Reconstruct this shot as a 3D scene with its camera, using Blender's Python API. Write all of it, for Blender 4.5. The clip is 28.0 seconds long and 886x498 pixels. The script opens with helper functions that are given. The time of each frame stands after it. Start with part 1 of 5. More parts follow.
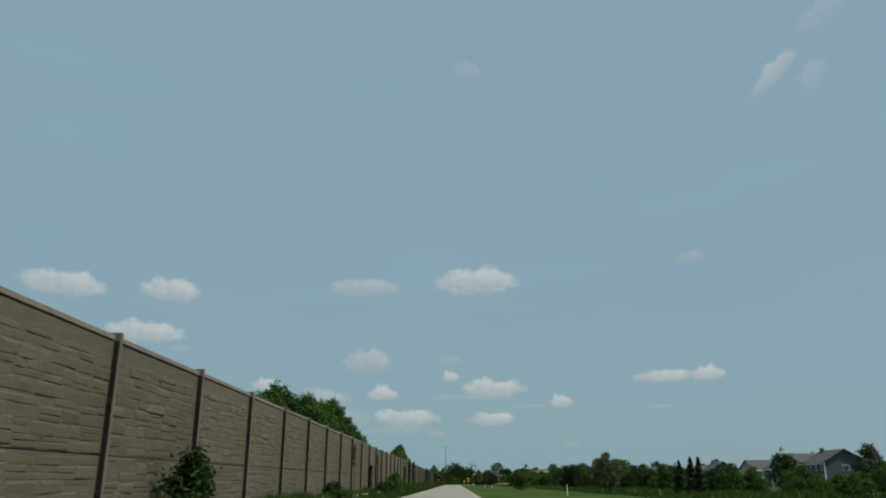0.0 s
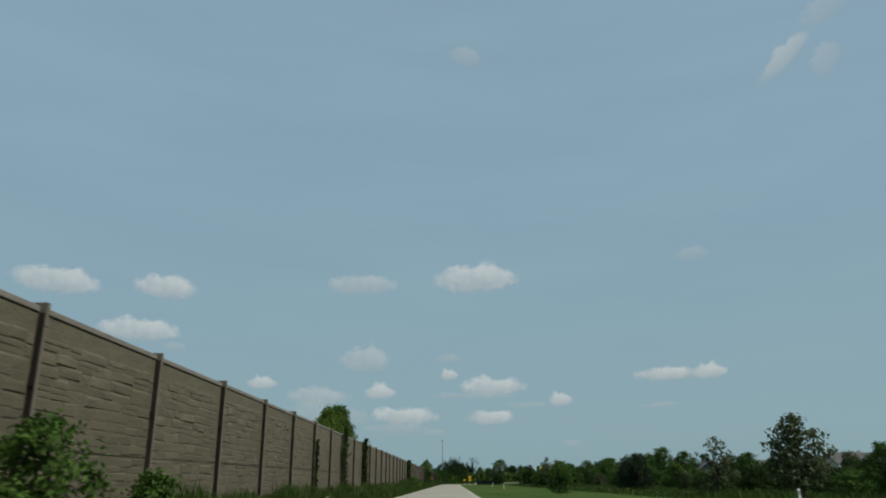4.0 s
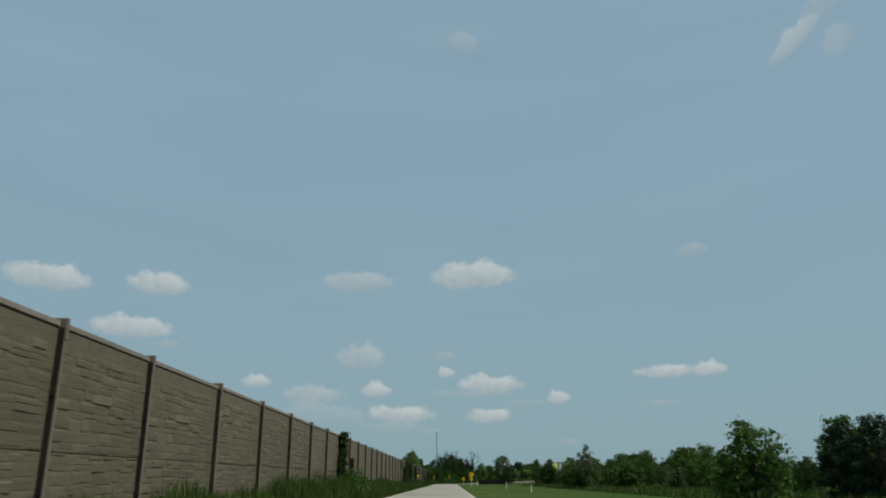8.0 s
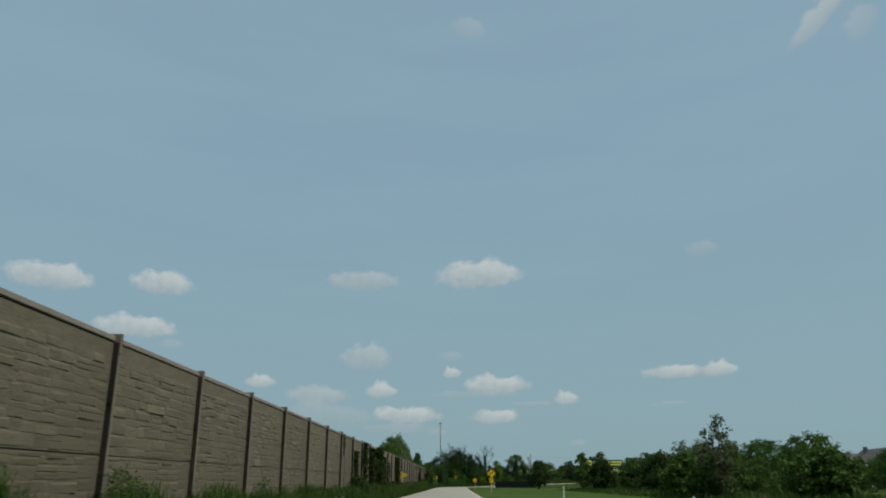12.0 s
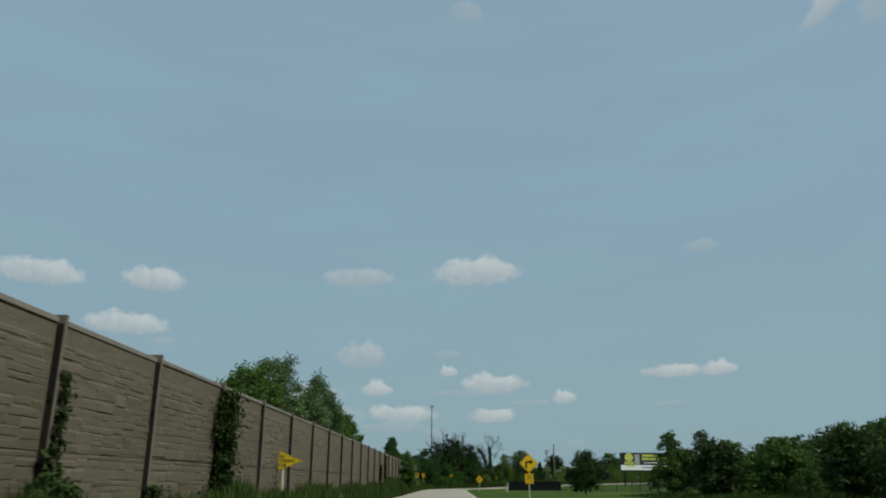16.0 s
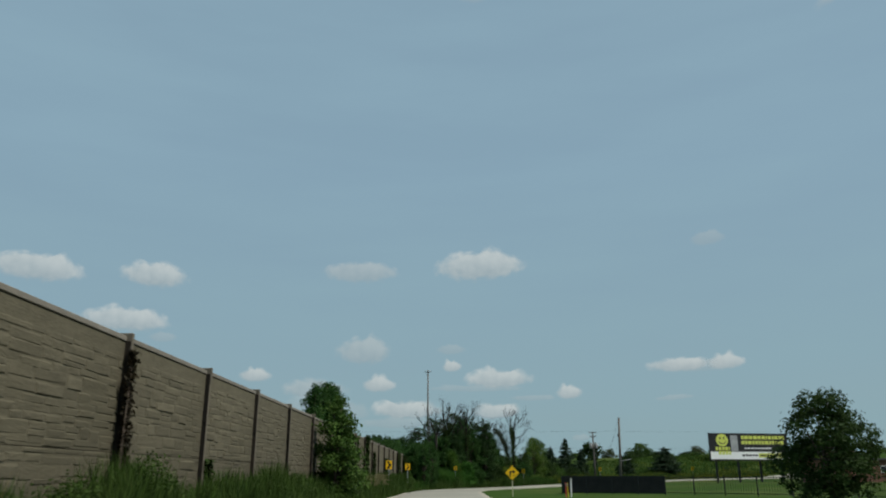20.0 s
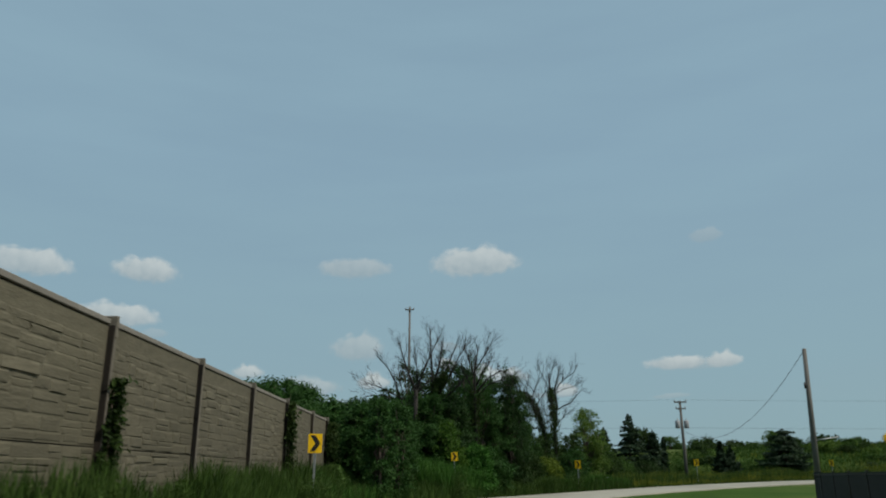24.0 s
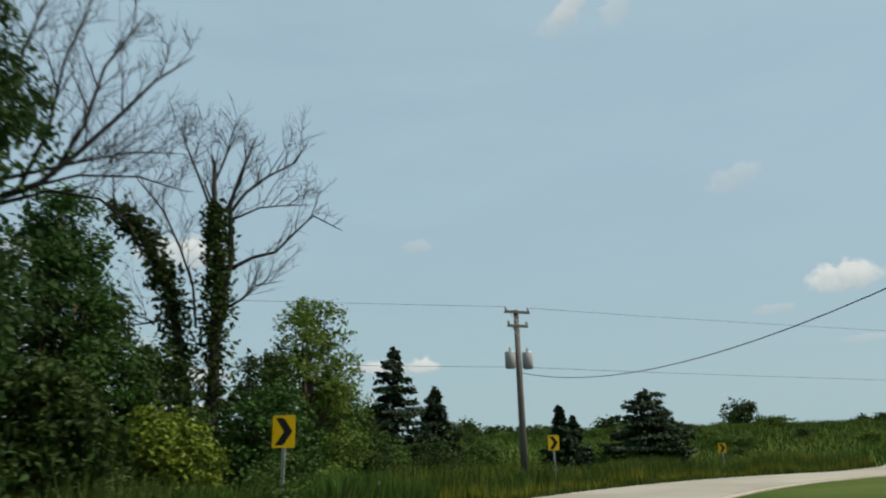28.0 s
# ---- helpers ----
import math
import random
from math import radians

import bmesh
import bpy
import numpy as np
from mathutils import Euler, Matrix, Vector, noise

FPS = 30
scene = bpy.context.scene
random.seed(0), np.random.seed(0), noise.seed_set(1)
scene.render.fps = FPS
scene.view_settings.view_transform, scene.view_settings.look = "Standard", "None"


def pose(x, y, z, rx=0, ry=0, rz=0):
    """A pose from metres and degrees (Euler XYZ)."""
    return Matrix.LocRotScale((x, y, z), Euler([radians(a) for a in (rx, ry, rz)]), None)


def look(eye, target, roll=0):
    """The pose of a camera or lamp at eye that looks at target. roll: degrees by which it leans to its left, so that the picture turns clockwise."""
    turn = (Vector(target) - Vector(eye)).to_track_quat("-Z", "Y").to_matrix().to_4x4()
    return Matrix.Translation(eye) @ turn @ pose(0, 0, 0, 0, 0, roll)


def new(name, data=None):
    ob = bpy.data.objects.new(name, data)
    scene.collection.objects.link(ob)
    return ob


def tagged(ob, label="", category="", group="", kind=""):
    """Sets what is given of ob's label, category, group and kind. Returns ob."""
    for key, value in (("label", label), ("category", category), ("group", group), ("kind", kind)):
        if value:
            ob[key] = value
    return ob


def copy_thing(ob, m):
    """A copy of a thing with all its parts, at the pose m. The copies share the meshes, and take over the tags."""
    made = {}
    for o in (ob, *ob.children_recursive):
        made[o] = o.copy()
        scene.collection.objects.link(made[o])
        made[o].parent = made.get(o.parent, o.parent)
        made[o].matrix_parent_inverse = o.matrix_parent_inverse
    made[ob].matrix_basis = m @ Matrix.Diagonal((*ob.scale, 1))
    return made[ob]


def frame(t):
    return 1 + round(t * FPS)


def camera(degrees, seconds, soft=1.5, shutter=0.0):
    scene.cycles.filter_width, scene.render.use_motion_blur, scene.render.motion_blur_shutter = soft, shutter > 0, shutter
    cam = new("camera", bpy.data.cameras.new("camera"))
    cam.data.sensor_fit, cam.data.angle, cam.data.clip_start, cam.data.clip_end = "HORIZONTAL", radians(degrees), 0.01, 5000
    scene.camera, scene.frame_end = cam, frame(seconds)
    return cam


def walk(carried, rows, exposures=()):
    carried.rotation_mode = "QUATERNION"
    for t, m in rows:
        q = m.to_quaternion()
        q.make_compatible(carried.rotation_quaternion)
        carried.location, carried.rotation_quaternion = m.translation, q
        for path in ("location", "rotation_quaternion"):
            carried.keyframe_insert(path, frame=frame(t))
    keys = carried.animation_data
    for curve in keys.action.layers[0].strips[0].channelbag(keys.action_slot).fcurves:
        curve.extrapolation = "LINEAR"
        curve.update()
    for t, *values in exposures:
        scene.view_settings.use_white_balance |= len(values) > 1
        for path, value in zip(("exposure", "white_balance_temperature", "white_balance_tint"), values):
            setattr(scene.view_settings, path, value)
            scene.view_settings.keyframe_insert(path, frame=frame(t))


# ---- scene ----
cam = camera(60.57, 28.0, soft=2.0, shutter=0.15)

# Seconds, place (x, y), heading to the right, tilt up and lean of the car's camera, in metres and degrees.
EYE = 1.3
PATH = [
    (0.0, -0.14, -13.22, -0.89, 17.08, 0.05), (0.5, -0.20, -6.26, -0.68, 16.98, 0.00), (1.0, -0.23, 0.72, -0.65, 16.93, 0.02),
    (1.5, -0.15, 7.79, -0.71, 17.11, 0.00), (2.0, -0.09, 14.83, -0.74, 17.11, 0.01), (2.5, -0.13, 21.74, -0.70, 16.90, 0.00),
    (3.0, -0.19, 28.78, -0.61, 16.88, 0.01), (3.5, -0.15, 36.16, -0.68, 16.96, 0.00), (4.5, 0.08, 51.90, -0.84, 17.03, 0.00),
    (5.5, 0.25, 67.50, -0.97, 17.11, 0.02), (6.0, 0.25, 74.50, -0.96, 16.92, 0.10), (6.5, 0.17, 80.95, -0.77, 16.97, 0.00),
    (7.0, 0.00, 87.31, -0.61, 16.96, -0.04), (7.5, 0.06, 94.53, -0.62, 16.89, 0.00), (8.0, 0.18, 102.15, -0.53, 16.94, -0.06),
    (8.5, 0.19, 109.84, -0.41, 16.99, 0.01), (9.0, 0.01, 117.55, -0.53, 16.99, 0.00), (9.5, 0.01, 124.82, -0.67, 17.00, 0.01),
    (10.0, 0.03, 131.87, -0.88, 17.14, -0.20), (10.5, 0.04, 138.92, -1.04, 16.99, 0.00), (11.0, 0.05, 145.99, -1.08, 17.02, -0.14),
    (11.5, -0.03, 153.15, -1.07, 17.09, 0.00), (12.5, -0.06, 167.50, -0.95, 17.03, 0.00), (13.5, -0.08, 181.82, -0.85, 17.00, 0.01),
    (14.0, -0.11, 188.83, -0.98, 17.12, 0.06), (14.5, -0.06, 195.74, -1.01, 16.83, 0.00), (15.0, 0.01, 202.73, -0.86, 16.97, 0.17),
    (15.5, 0.08, 209.97, -0.87, 17.09, 0.07), (16.0, 0.07, 217.26, -0.77, 17.06, 0.14), (16.5, 0.05, 224.60, -0.77, 16.97, 0.01),
    (17.0, 0.14, 232.08, -0.97, 17.20, -0.22), (17.5, 0.06, 239.25, -0.73, 16.77, -0.04), (18.0, 0.01, 246.32, -0.80, 16.88, -0.23),
    (18.5, -0.01, 253.33, -0.78, 16.93, 0.00), (19.0, -0.02, 260.33, -0.78, 17.04, -0.10), (19.5, -0.09, 267.37, -0.76, 16.92, 0.00),
    (20.0, -0.17, 274.36, -0.99, 16.78, -0.07), (20.5, -0.29, 281.19, -1.28, 16.77, -0.01), (21.5, -0.48, 294.40, -1.70, 16.60, 0.04),
    (22.5, -0.57, 307.23, -1.72, 16.51, 0.09), (23.0, -0.70, 313.87, -1.32, 16.63, 0.12), (23.5, -0.71, 320.02, -0.86, 16.77, 0.13),
    (24.0, -0.53, 325.91, -0.64, 16.69, 0.06), (24.5, -0.26, 331.92, -0.32, 16.61, 0.21), (25.0, -0.03, 337.95, 0.59, 16.42, -0.10),
    (25.5, 0.35, 343.86, 1.91, 16.44, -0.20), (26.0, 0.93, 349.64, 3.68, 16.48, -0.10), (26.5, 1.84, 355.45, 6.28, 16.38, -0.40),
    (27.0, 3.13, 361.20, 9.81, 16.47, -0.76), (27.5, 4.67, 366.74, 14.98, 16.72, -0.80), (28.0, 6.73, 372.40, 21.51, 16.75, -1.13),
]


def aim(x, y, heading, tilt, lean):
    """The camera's pose: heading in degrees to the right of +y, tilt above the level."""
    a, e = radians(heading), radians(tilt)
    way = Vector((math.sin(a) * math.cos(e), math.cos(a) * math.cos(e), math.sin(e)))
    eye = Vector((x, y, EYE))
    return look(eye, eye + way, lean)


walk(cam, [(t, aim(x, y, h, e, r)) for t, x, y, h, e, r in PATH], exposures=[(0.0, -0.06, 6500, 10), (25.0, 0.0, 6500, 10), (26.0, 0.19, 6600, 11), (27.0, 0.40, 7020, 14), (28.0, 0.41, 7050, 14)])

# ---- light: a high sun to the right and a little behind, thin hazy sky ----
SUN_AZ, SUN_EL = radians(112), radians(57)
world = bpy.data.worlds.new("hazy_sky")
scene.world = world
world.use_nodes = True
wn, wl = world.node_tree.nodes, world.node_tree.links
wn.clear()
sky = wn.new("ShaderNodeTexSky")
sky.sky_type = "NISHITA"
sky.sun_disc = False
sky.sun_elevation, sky.sun_rotation = SUN_EL, SUN_AZ
sky.altitude, sky.air_density, sky.dust_density, sky.ozone_density = 200, 1.0, 2.2, 1.6
bg = wn.new("ShaderNodeBackground")
bg.inputs["Strength"].default_value = 0.0885
# thin high veil: faint streaks over the whole sky
tc = wn.new("ShaderNodeTexCoord")
vmap = wn.new("ShaderNodeMapping")
vmap.inputs["Scale"].default_value = (1.6, 2.4, 9.0)
veil = wn.new("ShaderNodeTexNoise")
veil.inputs["Scale"].default_value, veil.inputs["Detail"].default_value = 2.0, 4.0
ramp = wn.new("ShaderNodeMapRange")
ramp.inputs["From Min"].default_value, ramp.inputs["From Max"].default_value = 0.35, 0.8
ramp.inputs["To Min"].default_value, ramp.inputs["To Max"].default_value = 0.84, 0.97
mixw = wn.new("ShaderNodeMixRGB")
haze = wn.new("ShaderNodeMixRGB")       # milky and greyer towards the horizon
haze.inputs["Color1"].default_value, haze.inputs["Color2"].default_value = (2.95, 4.49, 4.95, 1), (2.97, 4.54, 5.55, 1)
split = wn.new("ShaderNodeSeparateXYZ")
climb = wn.new("ShaderNodeMapRange")
climb.inputs["From Max"].default_value = 0.38
wl.new(tc.outputs["Generated"], split.inputs["Vector"])
wl.new(split.outputs["Z"], climb.inputs["Value"])
wl.new(climb.outputs["Result"], haze.inputs["Fac"])
wl.new(haze.outputs["Color"], mixw.inputs["Color2"])
wout = wn.new("ShaderNodeOutputWorld")
wl.new(tc.outputs["Generated"], vmap.inputs["Vector"])
wl.new(vmap.outputs["Vector"], veil.inputs["Vector"])
wl.new(veil.outputs["Fac"], ramp.inputs["Value"])
wl.new(ramp.outputs["Result"], mixw.inputs["Fac"])
wl.new(sky.outputs["Color"], mixw.inputs["Color1"])
wl.new(mixw.outputs["Color"], bg.inputs["Color"])
wl.new(bg.outputs["Background"], wout.inputs["Surface"])

sun_data = bpy.data.lights.new("sun", "SUN")
sun_data.energy, sun_data.angle, sun_data.color = 4.3, radians(0.6), (1.0, 0.95, 0.86)
sun_way = Vector((math.sin(SUN_AZ) * math.cos(SUN_EL), math.cos(SUN_AZ) * math.cos(SUN_EL), math.sin(SUN_EL)))
sun = new("sun", sun_data)
sun.matrix_world = look(sun_way * 100, (0, 0, 0))


# ---- materials ----
def surface(name, dark, light, scale=4.0, fine=40.0, rough=0.8, bump=0.2, metal=0.0, island=0.0, objects=0.0, stretch=(1, 1, 1),
            third=None, third_scale=0.5, translucent=0.0, spec=0.3):
    """A material of two tones mixed by noise at two scales, with relief; island or objects: brightness spread by piece."""
    mat = bpy.data.materials.new(name)
    mat.use_nodes = True
    n, l = mat.node_tree.nodes, mat.node_tree.links
    b = n["Principled BSDF"]
    b.inputs["Roughness"].default_value, b.inputs["Metallic"].default_value = rough, metal
    b.inputs["Specular IOR Level"].default_value = spec
    co = n.new("ShaderNodeTexCoord")
    mp = n.new("ShaderNodeMapping")
    mp.inputs["Scale"].default_value = stretch
    l.new(co.outputs["Object"], mp.inputs["Vector"])
    big = n.new("ShaderNodeTexNoise")
    big.inputs["Scale"].default_value, big.inputs["Detail"].default_value = scale, 5
    small = n.new("ShaderNodeTexNoise")
    small.inputs["Scale"].default_value, small.inputs["Detail"].default_value = fine, 3
    l.new(mp.outputs["Vector"], big.inputs["Vector"])
    l.new(mp.outputs["Vector"], small.inputs["Vector"])
    add = n.new("ShaderNodeMath")
    add.operation = "MULTIPLY_ADD"
    add.inputs[1].default_value = 0.45
    l.new(small.outputs["Fac"], add.inputs[0])
    half = n.new("ShaderNodeMath")
    half.operation = "MULTIPLY"
    half.inputs[1].default_value = 0.55
    l.new(big.outputs["Fac"], half.inputs[0])
    l.new(half.outputs[0], add.inputs[2])
    span = n.new("ShaderNodeMapRange")
    span.inputs["From Min"].default_value, span.inputs["From Max"].default_value = 0.33, 0.67
    l.new(add.outputs[0], span.inputs["Value"])
    mix = n.new("ShaderNodeMixRGB")
    mix.inputs["Color1"].default_value, mix.inputs["Color2"].default_value = (*dark, 1), (*light, 1)
    l.new(span.outputs["Result"], mix.inputs["Fac"])
    colour = mix.outputs["Color"]
    if third:
        wide = n.new("ShaderNodeTexNoise")
        wide.inputs["Scale"].default_value, wide.inputs["Detail"].default_value = third_scale, 3
        l.new(co.outputs["Object"], wide.inputs["Vector"])
        part_of = n.new("ShaderNodeMapRange")
        part_of.inputs["From Min"].default_value, part_of.inputs["From Max"].default_value = 0.45, 0.7
        l.new(wide.outputs["Fac"], part_of.inputs["Value"])
        m3 = n.new("ShaderNodeMixRGB")
        m3.inputs["Color2"].default_value = (*third, 1)
        l.new(part_of.outputs["Result"], m3.inputs["Fac"])
        l.new(colour, m3.inputs["Color1"])
        colour = m3.outputs["Color"]
    for amount, node, socket in ((island, "ShaderNodeNewGeometry", "Random Per Island"), (objects, "ShaderNodeObjectInfo", "Random")):
        if amount:
            src = n.new(node)
            rng = n.new("ShaderNodeMapRange")
            rng.inputs["To Min"].default_value, rng.inputs["To Max"].default_value = 1 - amount, 1 + amount
            l.new(src.outputs[socket], rng.inputs["Value"])
            hsv = n.new("ShaderNodeHueSaturation")
            l.new(rng.outputs["Result"], hsv.inputs["Value"])
            l.new(colour, hsv.inputs["Color"])
            colour = hsv.outputs["Color"]
    l.new(colour, b.inputs["Base Color"])
    if bump:
        bp = n.new("ShaderNodeBump")
        bp.inputs["Strength"].default_value, bp.inputs["Distance"].default_value = bump, 0.02
        l.new(add.outputs[0], bp.inputs["Height"])
        l.new(bp.outputs["Normal"], b.inputs["Normal"])
    if translucent:
        tr = n.new("ShaderNodeBsdfTranslucent")
        l.new(colour, tr.inputs["Color"])
        ms = n.new("ShaderNodeMixShader")
        ms.inputs["Fac"].default_value = translucent
        out = n["Material Output"]
        l.new(b.outputs["BSDF"], ms.inputs[1])
        l.new(tr.outputs["BSDF"], ms.inputs[2])
        l.new(ms.outputs["Shader"], out.inputs["Surface"])
    return mat


def leaf(name, dark, light, spread=0.35, trans=0.3):
    dark, light = [0.9 * c for c in dark], [0.92 * c for c in light]
    return surface(name, dark, light, scale=0.7, fine=6, rough=0.55, bump=0, island=spread, translucent=trans, spec=0.08)


M = {
    "panel": surface("tan_cast_concrete", (0.070, 0.062, 0.040), (0.109, 0.0972, 0.0645), 4.5, 22, 0.95, 0.9, objects=0.06, third=(0.076, 0.0675, 0.0425), third_scale=0.35, stretch=(1, 0.45, 1.5), island=0.10),
    "post": surface("post_concrete", (0.098, 0.086, 0.066), (0.142, 0.125, 0.097), 2.0, 30, 0.9, 0.25, objects=0.06),
    "column": surface("dark_brown", (0.010, 0.0072, 0.005), (0.026, 0.019, 0.0125), 3.0, 30, 0.9, 0.2, objects=0.45, third=(0.011, 0.009, 0.006), third_scale=0.9),
    "cap": surface("cap_concrete", (0.13, 0.119, 0.098), (0.185, 0.169, 0.14), 2.0, 25, 0.9, 0.25, objects=0.05),
    "road": surface("pale_worn_asphalt", (0.205, 0.198, 0.162), (0.278, 0.270, 0.224), 0.6, 30, 0.9, 0.3, third=(0.182, 0.175, 0.144), third_scale=0.12),
    "shoulder": surface("gravel_shoulder", (0.22, 0.20, 0.16), (0.36, 0.33, 0.27), 2.0, 60, 0.95, 0.5),
    "ground": surface("grassy_ground", (0.018, 0.042, 0.0075), (0.041, 0.075, 0.014), 0.35, 7.0, 0.98, 0.5, third=(0.062, 0.080, 0.022), third_scale=0.09, spec=0.03),
    "kerb": surface("kerb_concrete", (0.38, 0.37, 0.34), (0.52, 0.50, 0.46), 2.0, 30, 0.9, 0.2),
    "grass": leaf("grass_blades", (0.027, 0.060, 0.010), (0.066, 0.108, 0.024), 0.4),
    "reed": leaf("fresh_green_reeds", (0.034, 0.100, 0.014), (0.070, 0.158, 0.030), 0.3),
    "rough_grass": leaf("rough_bank_grass", (0.027, 0.062, 0.010), (0.062, 0.106, 0.021), 0.4),
    "straw": leaf("seed_heads", (0.14, 0.12, 0.05), (0.24, 0.21, 0.10), 0.3),
    "goldenrod": leaf("yellow_green_weed", (0.12, 0.15, 0.015), (0.22, 0.22, 0.03), 0.3),
    "flower": leaf("pale_umbels", (0.14, 0.125, 0.06), (0.23, 0.205, 0.11), 0.2),
    "leaf_mid": leaf("leaves_mid_green", (0.038, 0.085, 0.016), (0.085, 0.145, 0.030)),
    "leaf_dark": leaf("leaves_dark_green", (0.018, 0.039, 0.0095), (0.042, 0.074, 0.018)),
    "leaf_light": leaf("leaves_light_green", (0.060, 0.115, 0.018), (0.12, 0.185, 0.035)),
    "leaf_grey": leaf("leaves_grey_green", (0.055, 0.075, 0.032), (0.11, 0.13, 0.065)),
    "leaf_silver": leaf("leaves_silvery_green", (0.058, 0.106, 0.036), (0.125, 0.185, 0.076), 0.45),
    "leaf_wood": leaf("leaves_wood_green", (0.0185, 0.054, 0.011), (0.045, 0.103, 0.0235), 0.45),
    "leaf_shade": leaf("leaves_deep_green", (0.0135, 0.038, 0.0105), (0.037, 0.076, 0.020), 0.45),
    "leaf_lime": leaf("leaves_lime_green", (0.032, 0.080, 0.010), (0.072, 0.140, 0.019), 0.45),
    "leaf_fresh": leaf("leaves_fresh_green", (0.028, 0.090, 0.012), (0.060, 0.160, 0.026), 0.4),
    "leaf_yellow": leaf("leaves_yellow_green", (0.078, 0.130, 0.015), (0.16, 0.205, 0.030)),
    "needle": leaf("needles_blue_green", (0.016, 0.034, 0.016), (0.034, 0.058, 0.028), trans=0.08),
    "ivy": leaf("ivy_leaves", (0.018, 0.037, 0.009), (0.044, 0.070, 0.016)),
    "vine": leaf("withered_vine", (0.014, 0.011, 0.006), (0.034, 0.027, 0.014), 0.4),
    "bark": surface("grey_brown_bark", (0.040, 0.031, 0.023), (0.090, 0.070, 0.053), 6, 40, 0.95, 0.6, stretch=(1, 1, 0.25)),
    "dead": surface("bare_dead_wood", (0.011, 0.0095, 0.0085), (0.030, 0.026, 0.022), 5, 30, 0.95, 0.4, stretch=(1, 1, 0.3)),
    "pole": surface("weathered_pole_wood", (0.075, 0.070, 0.062), (0.14, 0.130, 0.116), 3, 40, 0.9, 0.4, stretch=(4, 4, 0.2)),
    "steel": surface("galvanised_steel", (0.30, 0.31, 0.31), (0.45, 0.46, 0.46), 3, 30, 0.5, 0.05, metal=0.7),
    "dark_steel": surface("dark_painted_steel", (0.012, 0.012, 0.013), (0.025, 0.025, 0.026), 3, 30, 0.5, 0.05),
    "mesh_screen": surface("black_screen_cloth", (0.016, 0.014, 0.014), (0.034, 0.030, 0.029), 1.5, 25, 0.8, 0.2),
    "yellow": surface("yellow_sign_sheeting", (0.95, 0.53, 0.006), (0.98, 0.58, 0.010), 2, 20, 0.45, 0.02),
    "dirty_yellow": surface("faded_yellow_sheeting", (0.55, 0.38, 0.012), (0.72, 0.50, 0.02), 2, 20, 0.6, 0.02),
    "pale_post": surface("pale_sign_post_paint", (0.50, 0.47, 0.30), (0.66, 0.62, 0.42), 2, 20, 0.7, 0.05),
    "black": surface("black_sign_film", (0.012, 0.010, 0.010), (0.03, 0.025, 0.022), 3, 30, 0.5, 0.02),
    "red": surface("red_plastic", (0.48, 0.05, 0.04), (0.60, 0.08, 0.06), 2, 20, 0.5, 0.02),
    "white": surface("white_plastic", (0.68, 0.68, 0.66), (0.80, 0.80, 0.78), 2, 20, 0.6, 0.03),
    "cable": surface("black_cable", (0.015, 0.015, 0.016), (0.03, 0.03, 0.03), 3, 20, 0.6, 0.0),
    "porcelain": surface("grey_porcelain", (0.20, 0.20, 0.20), (0.29, 0.29, 0.29), 3, 20, 0.3, 0.0),
    "board_black": surface("billboard_black_vinyl", (0.014, 0.014, 0.016), (0.03, 0.03, 0.032), 1, 10, 0.5, 0.0),
    "board_lime": surface("billboard_lime_print", (0.55, 0.60, 0.10), (0.66, 0.70, 0.16), 1, 10, 0.5, 0.0),
    "board_white": surface("billboard_white_print", (0.78, 0.79, 0.78), (0.86, 0.87, 0.86), 1, 10, 0.5, 0.0),
    "board_grey": surface("billboard_grey_print", (0.25, 0.26, 0.27), (0.42, 0.43, 0.44), 1.5, 10, 0.5, 0.0),
    "siding_grey": surface("grey_lap_siding", (0.060, 0.070, 0.084), (0.095, 0.107, 0.124), 0.5, 12, 0.8, 0.1),
    "siding_tan": surface("beige_lap_siding", (0.34, 0.31, 0.26), (0.44, 0.40, 0.34), 0.5, 12, 0.8, 0.1),
    "brick": surface("brown_brick", (0.13, 0.065, 0.045), (0.21, 0.11, 0.078), 1.2, 18, 0.9, 0.3),
    "shingle": surface("grey_roof_shingles", (0.050, 0.049, 0.049), (0.095, 0.093, 0.091), 2, 14, 0.95, 0.4),
    "trim": surface("white_house_trim", (0.62, 0.62, 0.60), (0.75, 0.75, 0.73), 1, 12, 0.7, 0.05),
    "pane": surface("dark_window_glass", (0.02, 0.025, 0.03), (0.04, 0.045, 0.05), 1, 5, 0.08, 0.0, spec=0.6),
}


# ---- mesh helpers ----
def mesh_of(name, verts, faces, smooth=False):
    me = bpy.data.meshes.new(name)
    me.from_pydata([tuple(v) for v in verts], [], faces)
    if smooth:
        me.polygons.foreach_set("use_smooth", [True] * len(me.polygons))
    me.update()
    return me


def link(name, me, material, parent=None, label="", at=None):
    if material and not me.materials:
        me.materials.append(M[material] if isinstance(material, str) else material)
    ob = new(name, me)
    if parent:
        ob.parent = parent
    if at is not None:
        ob.matrix_basis = at
    if label:
        ob["label"] = label
    return ob


def part(name, bm, material, parent, label="", at=None, smooth=False):
    me = bpy.data.meshes.new(name)
    bm.to_mesh(me)
    bm.free()
    if smooth:
        me.polygons.foreach_set("use_smooth", [True] * len(me.polygons))
    return link(name, me, material, parent, label, at)


def empty(name, m=None):
    ob = new(name)
    ob.empty_display_size = 0.2
    if m is not None:
        ob.matrix_basis = m
    return ob


